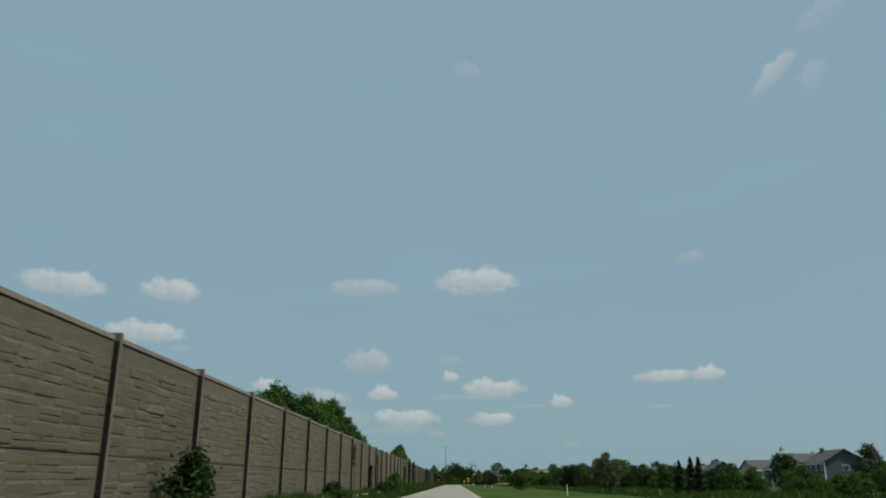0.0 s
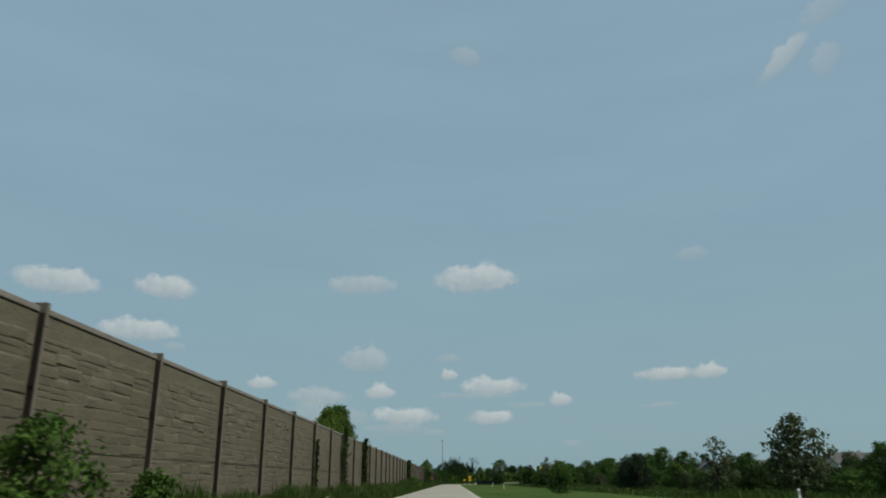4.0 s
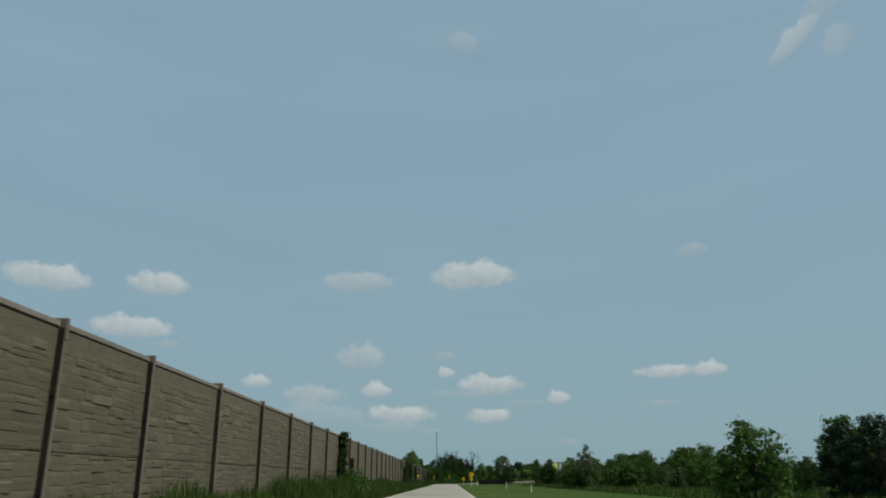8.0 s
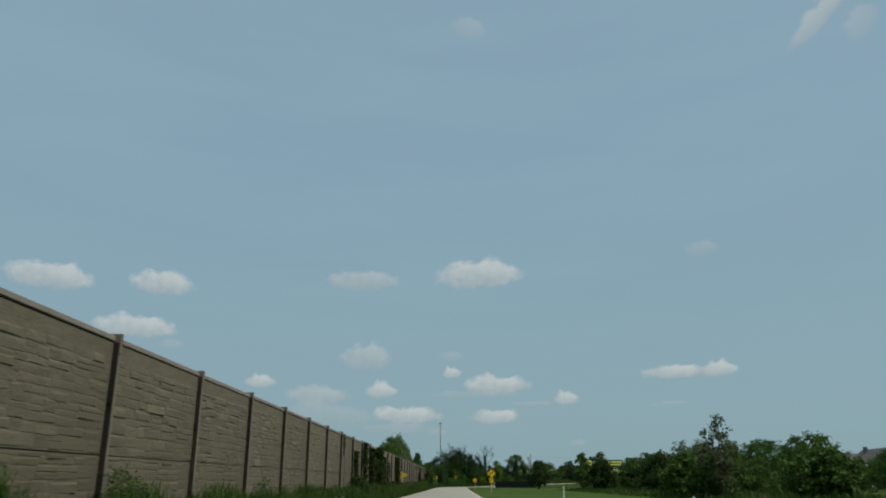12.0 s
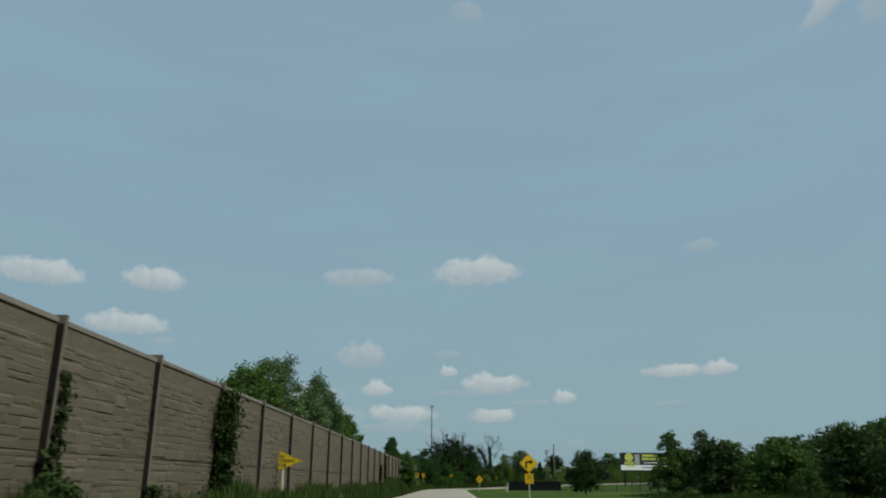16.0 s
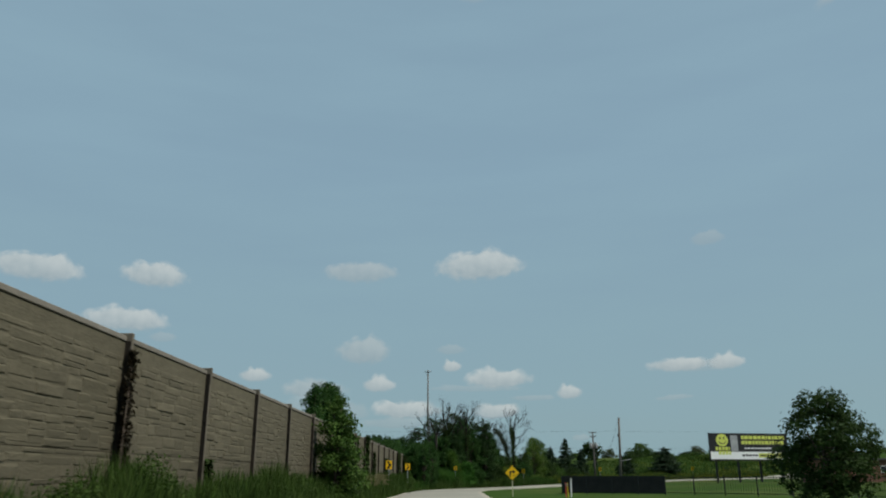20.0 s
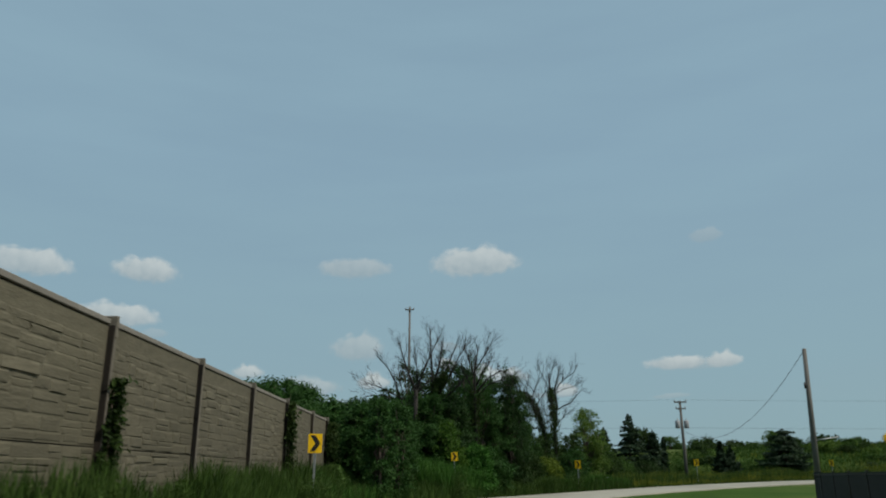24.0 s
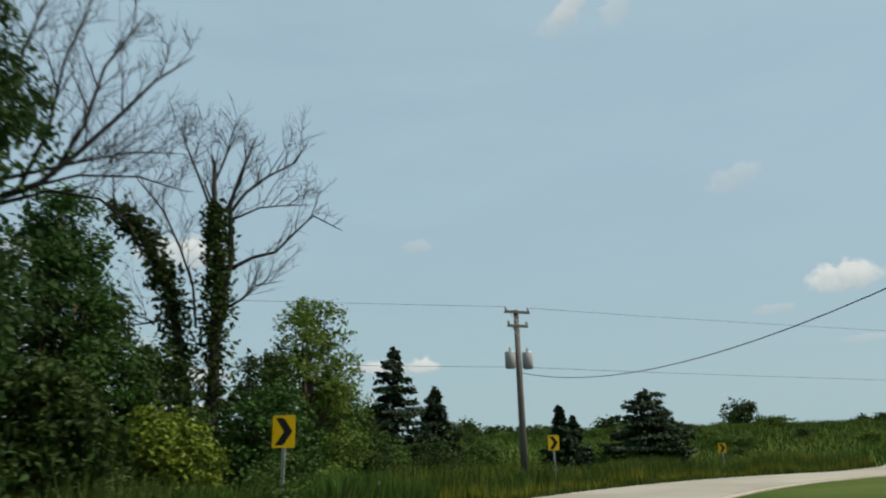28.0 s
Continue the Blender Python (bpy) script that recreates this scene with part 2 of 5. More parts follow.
def box(bm, x0, x1, y0, y1, z0, z1, bevel=0.0):
    r = bmesh.ops.create_cube(bm, size=1, matrix=Matrix.LocRotScale(((x0 + x1) / 2, (y0 + y1) / 2, (z0 + z1) / 2), None, (x1 - x0, y1 - y0, z1 - z0)))
    if bevel:
        edges = {e for v in r["verts"] for e in v.link_edges}
        bmesh.ops.bevel(bm, geom=list(edges), offset=bevel, segments=1, affect="EDGES")


def boxed(name, x0, x1, y0, y1, z0, z1, material, parent, label="", bevel=0.0, at=None):
    bm = bmesh.new()
    box(bm, x0, x1, y0, y1, z0, z1, bevel)
    return part(name, bm, material, parent, label, at)


def plate(name, outline, depth, material, parent, label="", at=None):
    """A flat plate in the local x-z plane with its face towards -y; outline: corners (x, z)."""
    n = len(outline)
    v = [(x, 0, z) for x, z in outline] + [(x, depth, z) for x, z in outline]
    f = [tuple(range(n)), tuple(range(2 * n - 1, n - 1, -1))] + [(i, i + n, (i + 1) % n + n, (i + 1) % n) for i in range(n)]
    return link(name, mesh_of(name, v, f), material, parent, label, at)


def tube_data(points, radii, sides=6):
    """Vertices and faces of a tapered tube through points."""
    pts = [Vector(p) for p in points]
    verts, faces = [], []
    for i, p in enumerate(pts):
        d = (pts[min(i + 1, len(pts) - 1)] - pts[max(i - 1, 0)]).normalized()
        u = d.cross(Vector((0.31, 0.95, 0.1)) if abs(d.y) < 0.9 else Vector((1, 0, 0))).normalized()
        w = d.cross(u)
        for k in range(sides):
            a = 2 * math.pi * k / sides
            verts.append(p + (u * math.cos(a) + w * math.sin(a)) * radii[i])
    for i in range(len(pts) - 1):
        for k in range(sides):
            a, b = i * sides + k, i * sides + (k + 1) % sides
            faces.append((a, b, b + sides, a + sides))
    faces.append(tuple(range(sides - 1, -1, -1)))
    faces.append(tuple(range((len(pts) - 1) * sides, len(pts) * sides)))
    return verts, faces


def tubes(name, list_of, material, parent, label="", at=None):
    """Several tubes (points, radii, sides) as one mesh."""
    verts, faces = [], []
    for points, radii, sides in list_of:
        v, f = tube_data(points, radii, sides)
        o = len(verts)
        verts += v
        faces += [tuple(i + o for i in face) for face in f]
    return link(name, mesh_of(name, verts, faces, True), material, parent, label, at)


def text_part(name, body, size, material, parent, at, label="", width=None):
    cu = bpy.data.curves.new(name, "FONT")
    cu.body, cu.size, cu.extrude, cu.align_x, cu.align_y = body, size, 0.002, "CENTER", "CENTER"
    ob = bpy.data.objects.new(name, cu)
    scene.collection.objects.link(ob)
    dg = bpy.context.evaluated_depsgraph_get()
    dg.update()
    me = bpy.data.meshes.new_from_object(ob.evaluated_get(dg))
    bpy.data.objects.remove(ob)
    if width:
        xs = [v.co.x for v in me.vertices]
        k = width / (max(xs) - min(xs))
        for v in me.vertices:
            v.co.x *= k
    me.materials.clear()
    return link(name, me, material, parent, label, at)


# ---- foliage ----
def leaves_mesh(name, centres, outward, size, rng, spread=0.8, long=1.5):
    """One small kite-shaped leaf for each centre, turned about outward."""
    n = len(centres)
    nrm = outward + rng.normal(0, spread, (n, 3))
    nrm[:, 2] += 0.35
    nrm /= np.linalg.norm(nrm, axis=1)[:, None] + 1e-9
    ref = rng.normal(0, 1, (n, 3))
    u = np.cross(nrm, ref)
    u /= np.linalg.norm(u, axis=1)[:, None] + 1e-9
    w = np.cross(nrm, u)
    s = (size * rng.uniform(0.6, 1.35, n))[:, None]
    lift = nrm * s * 0.18
    v = np.stack([centres - u * s * long / 2, centres - w * s * 0.42 + lift - u * s * 0.1, centres + u * s * long / 2, centres + w * s * 0.42 + lift - u * s * 0.1], 1).reshape(-1, 3)
    me = bpy.data.meshes.new(name)
    me.vertices.add(4 * n)
    me.vertices.foreach_set("co", v.astype(np.float32).ravel())
    me.loops.add(4 * n)
    me.loops.foreach_set("vertex_index", np.arange(4 * n, dtype=np.int32))
    me.polygons.add(n)
    me.polygons.foreach_set("loop_start", np.arange(0, 4 * n, 4, dtype=np.int32))
    # leaves curl: their shading leans towards the way the spray faces
    soft_n = nrm * 0.6 + outward * 0.65
    soft_n /= np.linalg.norm(soft_n, axis=1)[:, None] + 1e-9
    me.attributes.new("custom_normal", "FLOAT_VECTOR", "FACE").data.foreach_set("vector", soft_n.astype(np.float32).ravel())
    me.update(calc_edges=True)
    return me


def crown_mesh(name, lobes, count, size, seed, tuft=14, tuft_r=0.32, wall=None):
    """Leaves in small tufts on and within lobes (x, y, z, rx, ry, rz)."""
    rng = np.random.default_rng(seed)
    vol = np.array([(l[3] * l[4] + l[3] * l[5] + l[4] * l[5]) for l in lobes])
    cs, ds = [], []
    for l, share in zip(lobes, vol / vol.sum()):
        m = max(3, int(count * share / tuft))
        d = rng.normal(0, 1, (m, 3))
        d /= np.linalg.norm(d, axis=1)[:, None]
        d[:, 2] = np.where(d[:, 2] < -0.55, -d[:, 2] * 0.5, d[:, 2])
        ragged = 1 + 0.22 * np.sin(d[:, 0] * 5 + seed) * np.sin(d[:, 1] * 4 + 2 * seed) + rng.normal(0, 0.09, m)
        r = (rng.uniform(0.3, 1, m) ** 0.5) * ragged
        c = np.array(l[:3]) + d * r[:, None] * np.array(l[3:6])
        off = rng.normal(0, tuft_r * 0.55, (m, tuft, 3))
        off[:, :, 2] *= 0.7
        cs.append((c[:, None, :] + off).reshape(-1, 3))
        ds.append(np.repeat(d, tuft, 0))
    c, d = np.concatenate(cs), np.concatenate(ds)
    if wall:
        free = (c[:, 0] < wall[0]) | ((c[:, 2] > wall[1]) & (c[:, 0] < wall[0] + 0.4))
        c, d = c[free], d[free]
    return leaves_mesh(name, c, d, size, rng)


def limbs_of(height, spread, seed, trunk_r, lobes):
    """A trunk and a limb towards each lobe."""
    rng = random.Random(seed)
    top = height * 0.62
    pts = [(rng.uniform(-0.06, 0.06) * i, rng.uniform(-0.06, 0.06) * i, top * i / 5) for i in range(6)]
    runs = [(pts, [trunk_r * (1 - 0.13 * i) for i in range(6)], 7)]
    for l in lobes:
        k = rng.randint(2, 4)
        a, b = Vector(pts[k]), Vector(l[:3])
        mid = a.lerp(b, 0.5) + Vector((rng.uniform(-0.2, 0.2), rng.uniform(-0.2, 0.2), 0.15 * spread))
        runs.append(([a, mid, b], [trunk_r * 0.5, trunk_r * 0.34, trunk_r * 0.12], 5))
    return runs


def broad_tree(name, h, w, seed, leaves, size, mat, low=0.2, lobes_n=9, label="", group="", category="tree", pointed=0.0, woody=True, wall=None, airy=1.0, spires=0):
    rng = random.Random(seed)
    lobes = []
    for i in range(lobes_n):
        a = 2 * math.pi * (i * 0.382 + rng.uniform(0, 0.2))
        f = (i + 0.5) / lobes_n
        z = h * (low + (0.93 - low) * f)
        girth = math.sin(math.pi * min(1, 0.22 + 0.72 * f)) * (1 - pointed * f)
        r = w / 2 * (0.55 + 0.5 * (1 - airy)) * girth * rng.uniform(0.7, 1.15)
        s = airy * w / 2 * (0.34 + 0.34 * girth) * rng.uniform(0.8, 1.15)
        lobes.append((r * math.cos(a), r * math.sin(a), min(z, h - s * 0.75), s, s, s * rng.uniform(0.7, 0.95)))
    for i in range(spires):
        a, f = 2 * math.pi * rng.random(), rng.uniform(0.55, 1.0)
        r, s = w / 2 * rng.uniform(0.05, 0.85) * (1.25 - 0.75 * f), w * rng.uniform(0.055, 0.10)
        tall = s * rng.uniform(2.0, 3.4)
        lobes.append((r * math.cos(a), r * math.sin(a), h * f - tall * rng.uniform(0.3, 0.8), s, s, tall))
    tree = empty(name)
    tagged(tree, label, category, group)
    if woody:
        tubes("trunk", limbs_of(h, w / 4, seed, 0.035 * h ** 0.75, [l for l in lobes if not wall or l[0] < wall[0] - 0.4]), "bark", tree)
    link("crown", crown_mesh("crown", lobes, leaves, size, seed, tuft_r=max(0.22, size * 1.7), wall=wall), mat, tree)
    return tree


def conifer(name, h, w, seed, leaves, size, mat="needle", label="", group="", tip=1.0):
    """A spruce: whorls of drooping boughs clad in short needle tufts."""
    rng = np.random.default_rng(seed)
    tree = empty(name)
    tagged(tree, label, "tree", group)
    runs = [([(0, 0, 0), (0.02, 0, h * 0.5), (0, 0, h)], [0.02 * h + 0.03, 0.012 * h + 0.02, 0.012], 6)]
    cs, ds = [], []
    whorls = int(9 + h * 1.6)
    for i in range(whorls):
        f = 0.05 + 0.95 * (i / whorls)
        z = h * f
        reach = w / 2 * (1 - f) ** (0.85 * tip) * rng.uniform(0.8, 1.12) + 0.06
        for k in range(6):
            a = 2 * math.pi * (k / 6 + rng.uniform(-0.06, 0.06)) + i * 0.7
            rr = reach * rng.uniform(0.62, 1.15)
            zb = z + rng.normal(0, 0.38 * h / whorls)
            m = max(3, int(leaves / whorls / 6 * (0.35 + 1.3 * (1 - f))))
            s = rng.uniform(0.12, 1, m) ** 0.7
            side = rng.normal(0, 0.13 * rr + 0.03, m)
            c = np.stack([rr * s * math.cos(a) - side * math.sin(a), rr * s * math.sin(a) + side * math.cos(a), zb - 0.22 * rr * s + 0.1 * rr * s ** 3 + rng.normal(0, 0.05, m)], 1)
            cs.append(c)
            ds.append(np.tile((math.cos(a) * 0.5, math.sin(a) * 0.5, 0.5), (m, 1)))
        runs.append(([(0, 0, z), (reach * 0.7 * math.cos(i), reach * 0.7 * math.sin(i), z - 0.15 * reach)], [0.02, 0.008], 4))
    m = 60
    up = rng.uniform(0.88, 1.02, m)
    thin = (1.04 - up) * 0.9
    cs.append(np.stack([rng.normal(0, 1, m) * thin, rng.normal(0, 1, m) * thin, up * h], 1))
    ds.append(np.tile((0.0, 0.0, 1.0), (m, 1)))
    tubes("trunk", runs, "bark", tree)
    link("crown", leaves_mesh("crown", np.concatenate(cs), np.concatenate(ds), size, rng, 0.5, 2.2), mat, tree)
    return tree


def dead_tree(name, stems, seed, mat="dead", label="", twigs=7, reach=2.2, ivy=0, up=0.55):
    """A bare tree: stems (points, first and last radius) with limbs that fork to fine twigs."""
    rng = random.Random(seed)
    runs, spots = [], []

    def grow(p, d, length, r, depth):
        nonlocal runs
        pts, rad = [p.copy()], [r]
        q, e = Vector(p), Vector(d)
        for i in range(4):
            e = (e + Vector((rng.uniform(-1, 1), rng.uniform(-1, 1), rng.uniform(-0.6, 0.8))) * 0.19).normalized()
            q = q + e * length / 4
            pts.append(q.copy())
            rad.append(r * (1 - 0.62 * (i + 1) / 4))
        runs.append((pts, rad, 5 if depth < 2 else (4 if depth < 3 else 3)))
        if depth >= 4 or length < 0.3:
            return
        for i in range(4 if depth < 3 else 3):
            k = 4 if i == 0 else rng.randint(1, 4)
            side = Vector((rng.uniform(-1, 1), rng.uniform(-1, 1), rng.uniform(-0.4, 0.7))).normalized()
            grow(pts[k], (e * 0.78 + side * 0.55).normalized(), length * rng.uniform(0.55, 0.85), max(0.0065, rad[k] * rng.uniform(0.55, 0.75)), depth + 1)

    tree = empty(name)
    tagged(tree, label, "tree")
    for points, r0, r1, clad in stems:
        p = [Vector(q) for q in points]
        r0, r1 = (r0 * 0.72, r1 * 0.8) if p[0].z < 0.5 else (r0 * 0.66, r1 * 0.85)
        n = len(p) - 1
        runs = []
        runs.append((p, [r0 + (r1 - r0) * i / n for i in range(n + 1)], 8))
        for i in range(twigs):
            f = (0.62 if p[0].z < 0.5 else 0.25) + (0.38 if p[0].z < 0.5 else 0.75) * (i + rng.random()) / twigs
            k = min(n - 1, int(f * n))
            at = p[k].lerp(p[k + 1], f * n - k)
            along = (p[k + 1] - p[k]).normalized()
            side = Vector((rng.uniform(-1, 1), rng.uniform(-1, 1), rng.uniform(0, 0.6))).normalized()
            grow(at, (along * up + side * (1 - up) + Vector((0, 0, 0.25))).normalized(), reach * (1.05 - 0.5 * f) * rng.uniform(0.5, 1.0), (r0 + (r1 - r0) * f) * 0.38 + 0.007, 2)
        grow(p[-1], (p[-1] - p[-2]).normalized(), reach * 0.22, r1, 2)
        tubes("limb", runs, mat, tree)
        if clad:
            for i in range(40):
                f = clad * i / 40
                k = min(n - 1, int(f * n))
                spots.append((p[k].lerp(p[k + 1], f * n - k), r0 + (r1 - r0) * f))
    if ivy and spots:
        g = np.random.default_rng(seed)
        c = np.concatenate([np.array(q) + g.normal(0, r * 0.9 + 0.1, (ivy, 3)) for q, r in spots])
        link("ivy", leaves_mesh("ivy", c, g.normal(0, 1, c.shape), 0.12, g), "ivy", tree, "dark green ivy climbing the limbs")
    return tree


def put(ob, x, y, z=0.0, turn=0.0, scale=1.0, sz=None):
    ob.matrix_basis = Matrix.LocRotScale((x, y, z), Euler((0, 0, turn)), (scale, scale, sz or scale))
    return ob


def blades_mesh(name, spots, seed, width=0.012, bend=0.3):
    """Grass: bent tapering blades; spots: rows of x, y, z, height."""
    rng = np.random.default_rng(seed)
    s = np.asarray(spots, float)
    n = len(s)
    a = rng.uniform(0, 2 * np.pi, n)
    side = np.stack([np.cos(a), np.sin(a), np.zeros(n)], 1)
    fall = np.stack([-np.sin(a), np.cos(a), np.zeros(n)], 1) * (rng.uniform(0.05, bend, n) * s[:, 3])[:, None]
    fall += rng.normal(0, 0.1, (n, 3)) * s[:, 3:4] * (1, 1, 0)
    up = np.stack([np.zeros(n), np.zeros(n), s[:, 3]], 1)
    base, w = s[:, :3], (width * rng.uniform(0.6, 1.6, n))[:, None]
    v = np.stack([base - side * w, base + side * w, base + up * 0.55 + fall * 0.3 + side * w * 0.8, base + up * 0.55 + fall * 0.3 - side * w * 0.8, base + up + fall], 1).reshape(-1, 3)
    i = np.arange(n)[:, None] * 5
    me = bpy.data.meshes.new(name)
    me.vertices.add(5 * n)
    me.vertices.foreach_set("co", v.astype(np.float32).ravel())
    me.loops.add(7 * n)
    me.loops.foreach_set("vertex_index", (i + np.array([0, 1, 2, 3, 3, 2, 4])).astype(np.int32).ravel())
    me.polygons.add(2 * n)
    me.polygons.foreach_set("loop_start", (np.arange(n)[:, None] * 7 + np.array([0, 4])).astype(np.int32).ravel())
    me.update(calc_edges=True)
    return me


# ---- the lie of the land ----
BEND = Vector((58.5, 348.0))      # centre of the road's bend to the right
R_OUT, R_IN = 63.0, 56.8          # its outer and inner edge


def smooth(a, b, x):
    t = min(1.0, max(0.0, (x - a) / (b - a)))
    return t * t * (3 - 2 * t)


def land(x, y):
    """Height of the ground: flat beside the wall, a slight rise round the bend, then a grassy bank."""
    s = 0.6 * x + 0.8 * y
    rise = 1.3 * smooth(300, 372, s)
    bank = 4.4 * smooth(356, 389, s) * smooth(-25, 5, x)
    verge = 0.62 * smooth(4.75, 5.45, -x) * (1 - smooth(366, 376, y))
    return rise + bank + verge


# ---- ground, road ----
def ticks(*runs):
    out = []
    for a, b, step in runs:
        n = max(1, round((b - a) / step))
        out += [a + (b - a) * i / n for i in range(n)]
    return out + [runs[-1][1]]


gx = ticks((-4000, -600, 850), (-600, -60, 60), (-60, -10, 5), (-10, -7, 1), (-7, -4, 0.25), (-4, 80, 2.5), (80, 200, 10), (200, 800, 60), (800, 4000, 800))
gy = ticks((-2000, -200, 450), (-200, 280, 16), (280, 470, 3.0), (470, 620, 15), (620, 4500, 485))
gv = [(x, y, land(x, y) - 0.03 + (0.03 * noise.noise((x * 0.3, y * 0.3, 0)) if abs(x) < 90 and -60 < y < 470 and not -8 < x < 5 else 0)) for y in gy for x in gx]
nx = len(gx)
gf = [(j * nx + i, j * nx + i + 1, (j + 1) * nx + i + 1, (j + 1) * nx + i) for j in range(len(gy) - 1) for i in range(nx - 1)]
ground = link("ground", mesh_of("ground", gv, gf, True), "ground")
tagged(ground, "mown and rough green grass land rising to a bank", "ground", kind="structure")


def ribbon(name, r_left, r_right, z, material, y0=-140.0, top=0.0, sweep=85, tail=120):
    """A strip along the road: straight on +y, then round the bend, then straight on; radii are from the bend's centre."""
    rows = []
    for i in range(61):
        y = y0 + (BEND.y - y0) * i / 60
        rows.append(((BEND.x - r_left, y), (BEND.x - r_right, y)))
    for i in range(1, 61):
        a = radians(sweep * i / 60)
        rows.append(tuple((BEND.x - r * math.cos(a), BEND.y + r * math.sin(a)) for r in (r_left, r_right)))
    a = radians(sweep)
    for i in range(1, 13):
        d = tail * i / 12
        rows.append(tuple((BEND.x - r * math.cos(a) + d * math.sin(a), BEND.y + r * math.sin(a) + d * math.cos(a)) for r in (r_left, r_right)))
    v, f = [], []
    for l, r in rows:
        zl, zr = land(*l) + z, land(*r) + z
        v += [(*l, zl), (*r, zr), (*r, zr - 0.25), (*l, zl - 0.25)]
    for i in range(len(rows) - 1):
        a, b = 4 * i, 4 * i + 4
        for k in range(4):
            f.append((a + k, a + (k + 1) % 4, b + (k + 1) % 4, b + k))
    return link(name, mesh_of(name, v, f), material)


tagged(ribbon("road", R_OUT, R_IN, 0.03, "road"), "pale worn two-lane asphalt road bending to the right", "road", kind="structure")
tagged(ribbon("road_shoulder", R_OUT + 0.3, R_IN - 0.4, 0.012, "shoulder"), "narrow gravel shoulder along the road", "shoulder", kind="structure")
boxed("gutter_strip", -5.78, -5.42, -60, 332, 0.3, 0.66, "kerb", None, bevel=0.02)
tagged(bpy.data.objects["gutter_strip"], "narrow pale concrete strip at the foot of the wall", "kerb", kind="structure")

# ---- the noise wall: posts, ashlar-faced panels, coping ----
BAY, WALL_X, WALL_TOP = 4.57, -6.11, 3.76
FIRST, LAST = -9, 79
JOINT = 1.72                       # height of the joint between the lower and the upper panel


def stone_face(seed, z0, z1, y0, y1, plain=0.0):
    """A cast panel whose face (+x) carries low split-faced stones of uneven length in courses, with worn rims."""
    rng = random.Random(seed)
    v, f = [], []

    def stone(ya, yb, za, zb, out):
        o, h, l = len(v), zb - za, yb - ya
        lean, swing = rng.gauss(0, 0.038) * h, rng.gauss(0, 0.012) * l

        def ring(x, inset_y, inset_lo, inset_hi, jit):
            for yy, zz in ((ya + inset_y, za + inset_lo), ((ya + yb) / 2, za + inset_lo * rng.uniform(0.5, 1.3)), (yb - inset_y, za + inset_lo),
                           (yb - inset_y, zb - inset_hi), ((ya + yb) / 2, zb - inset_hi * rng.uniform(0.6, 1.2)), (ya + inset_y, zb - inset_hi)):
                rest = 0.0 if x == 0 else 0.5 * abs(lean) + 0.5 * abs(swing) + lean * (zz - (za + zb) / 2) / h + swing * (yy - (ya + yb) / 2) / l
                v.append((x * rng.uniform(0.75, 1.25) + max(0.0, rest), yy + rng.uniform(-jit, jit) * l, zz + rng.uniform(-jit, jit) * h))

        ring(0.0, 0.002, 0.002, 0.002, 0.0)
        ring(out * 0.7, min(0.04, l * 0.15), h * 0.09, h * 0.20, 0.03)
        ring(out, min(0.10, l * 0.24), h * 0.24, h * 0.38, 0.05)
        for r in (0, 6):
            f.extend([(o + r + k, o + r + (k + 1) % 6, o + r + 6 + (k + 1) % 6, o + r + 6 + k) for k in range(6)])
        f.extend([(o + 12, o + 13, o + 16, o + 17), (o + 13, o + 14, o + 15, o + 16)])

    v.extend([(-0.17, y0, z0), (-0.17, y1, z0), (-0.17, y1, z1), (-0.17, y0, z1), (0.0, y0, z0), (0.0, y1, z0), (0.0, y1, z1), (0.0, y0, z1)])
    f.extend([(0, 3, 2, 1), (4, 5, 6, 7), (0, 1, 5, 4), (1, 2, 6, 5), (2, 3, 7, 6), (3, 0, 4, 7)])
    z, stop = z0 + 0.016, z1 - plain
    while z < stop - 0.04:
        course = min(rng.choice((0.12, 0.15, 0.18, 0.21)), stop - z)
        y = y0 + rng.uniform(0.02, 0.08)
        while y < y1 - 0.12:
            run = min(rng.uniform(0.28, 0.95), y1 - 0.02 - y)
            deep, slip = rng.choice((0.001, 0.002, 0.003, 0.005, 0.007, 0.010)) * rng.uniform(0.8, 1.2), rng.uniform(-0.03, 0.03)
            if course > 0.15 and rng.random() < 0.3:
                cut = z + course * rng.uniform(0.42, 0.58)
                stone(y, y + run, z, cut, deep * 0.8)
                stone(y, y + run, cut, z + course, deep)
            else:
                stone(y, y + run, max(z0, z + slip), min(stop, z + course + slip), deep)
            y += run + rng.choice((0, 0, 0, 0.05))
        z += course
    return mesh_of("panel", v, f)


def block_mesh(name, x0, x1, y0, y1, z0, z1, bevel):
    bm = bmesh.new()
    box(bm, x0, x1, y0, y1, z0, z1, bevel)
    me = bpy.data.meshes.new(name)
    bm.to_mesh(me)
    bm.free()
    return me


wall = empty("noise_wall", pose(WALL_X, 0, 0))
tagged(wall, "tall tan concrete noise wall with stone-pattern panels between dark-sided posts", "wall", kind="structure")
PROUD = 0.11                       # how far the posts stand before the panels
POST0, POST1 = -0.17, -0.10        # a post's near and far edge along the wall
shaft_me = block_mesh("post", -0.30, PROUD, POST0, POST1, -0.2, WALL_TOP - 0.31, 0.008)
# thin plate over the post's near side, far darker than the post's front
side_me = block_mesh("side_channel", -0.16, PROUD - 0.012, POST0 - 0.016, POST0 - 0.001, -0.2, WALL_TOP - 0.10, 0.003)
clip_me = block_mesh("splice_clip", -0.002, PROUD - 0.004, POST0 - 0.03, POST0 - 0.017, -0.06, 0.06, 0.004)
collar_me = block_mesh("collar", -0.32, PROUD + 0.012, POST0 + 0.002, POST1 + 0.01, WALL_TOP - 0.31, WALL_TOP + 0.055, 0.010)
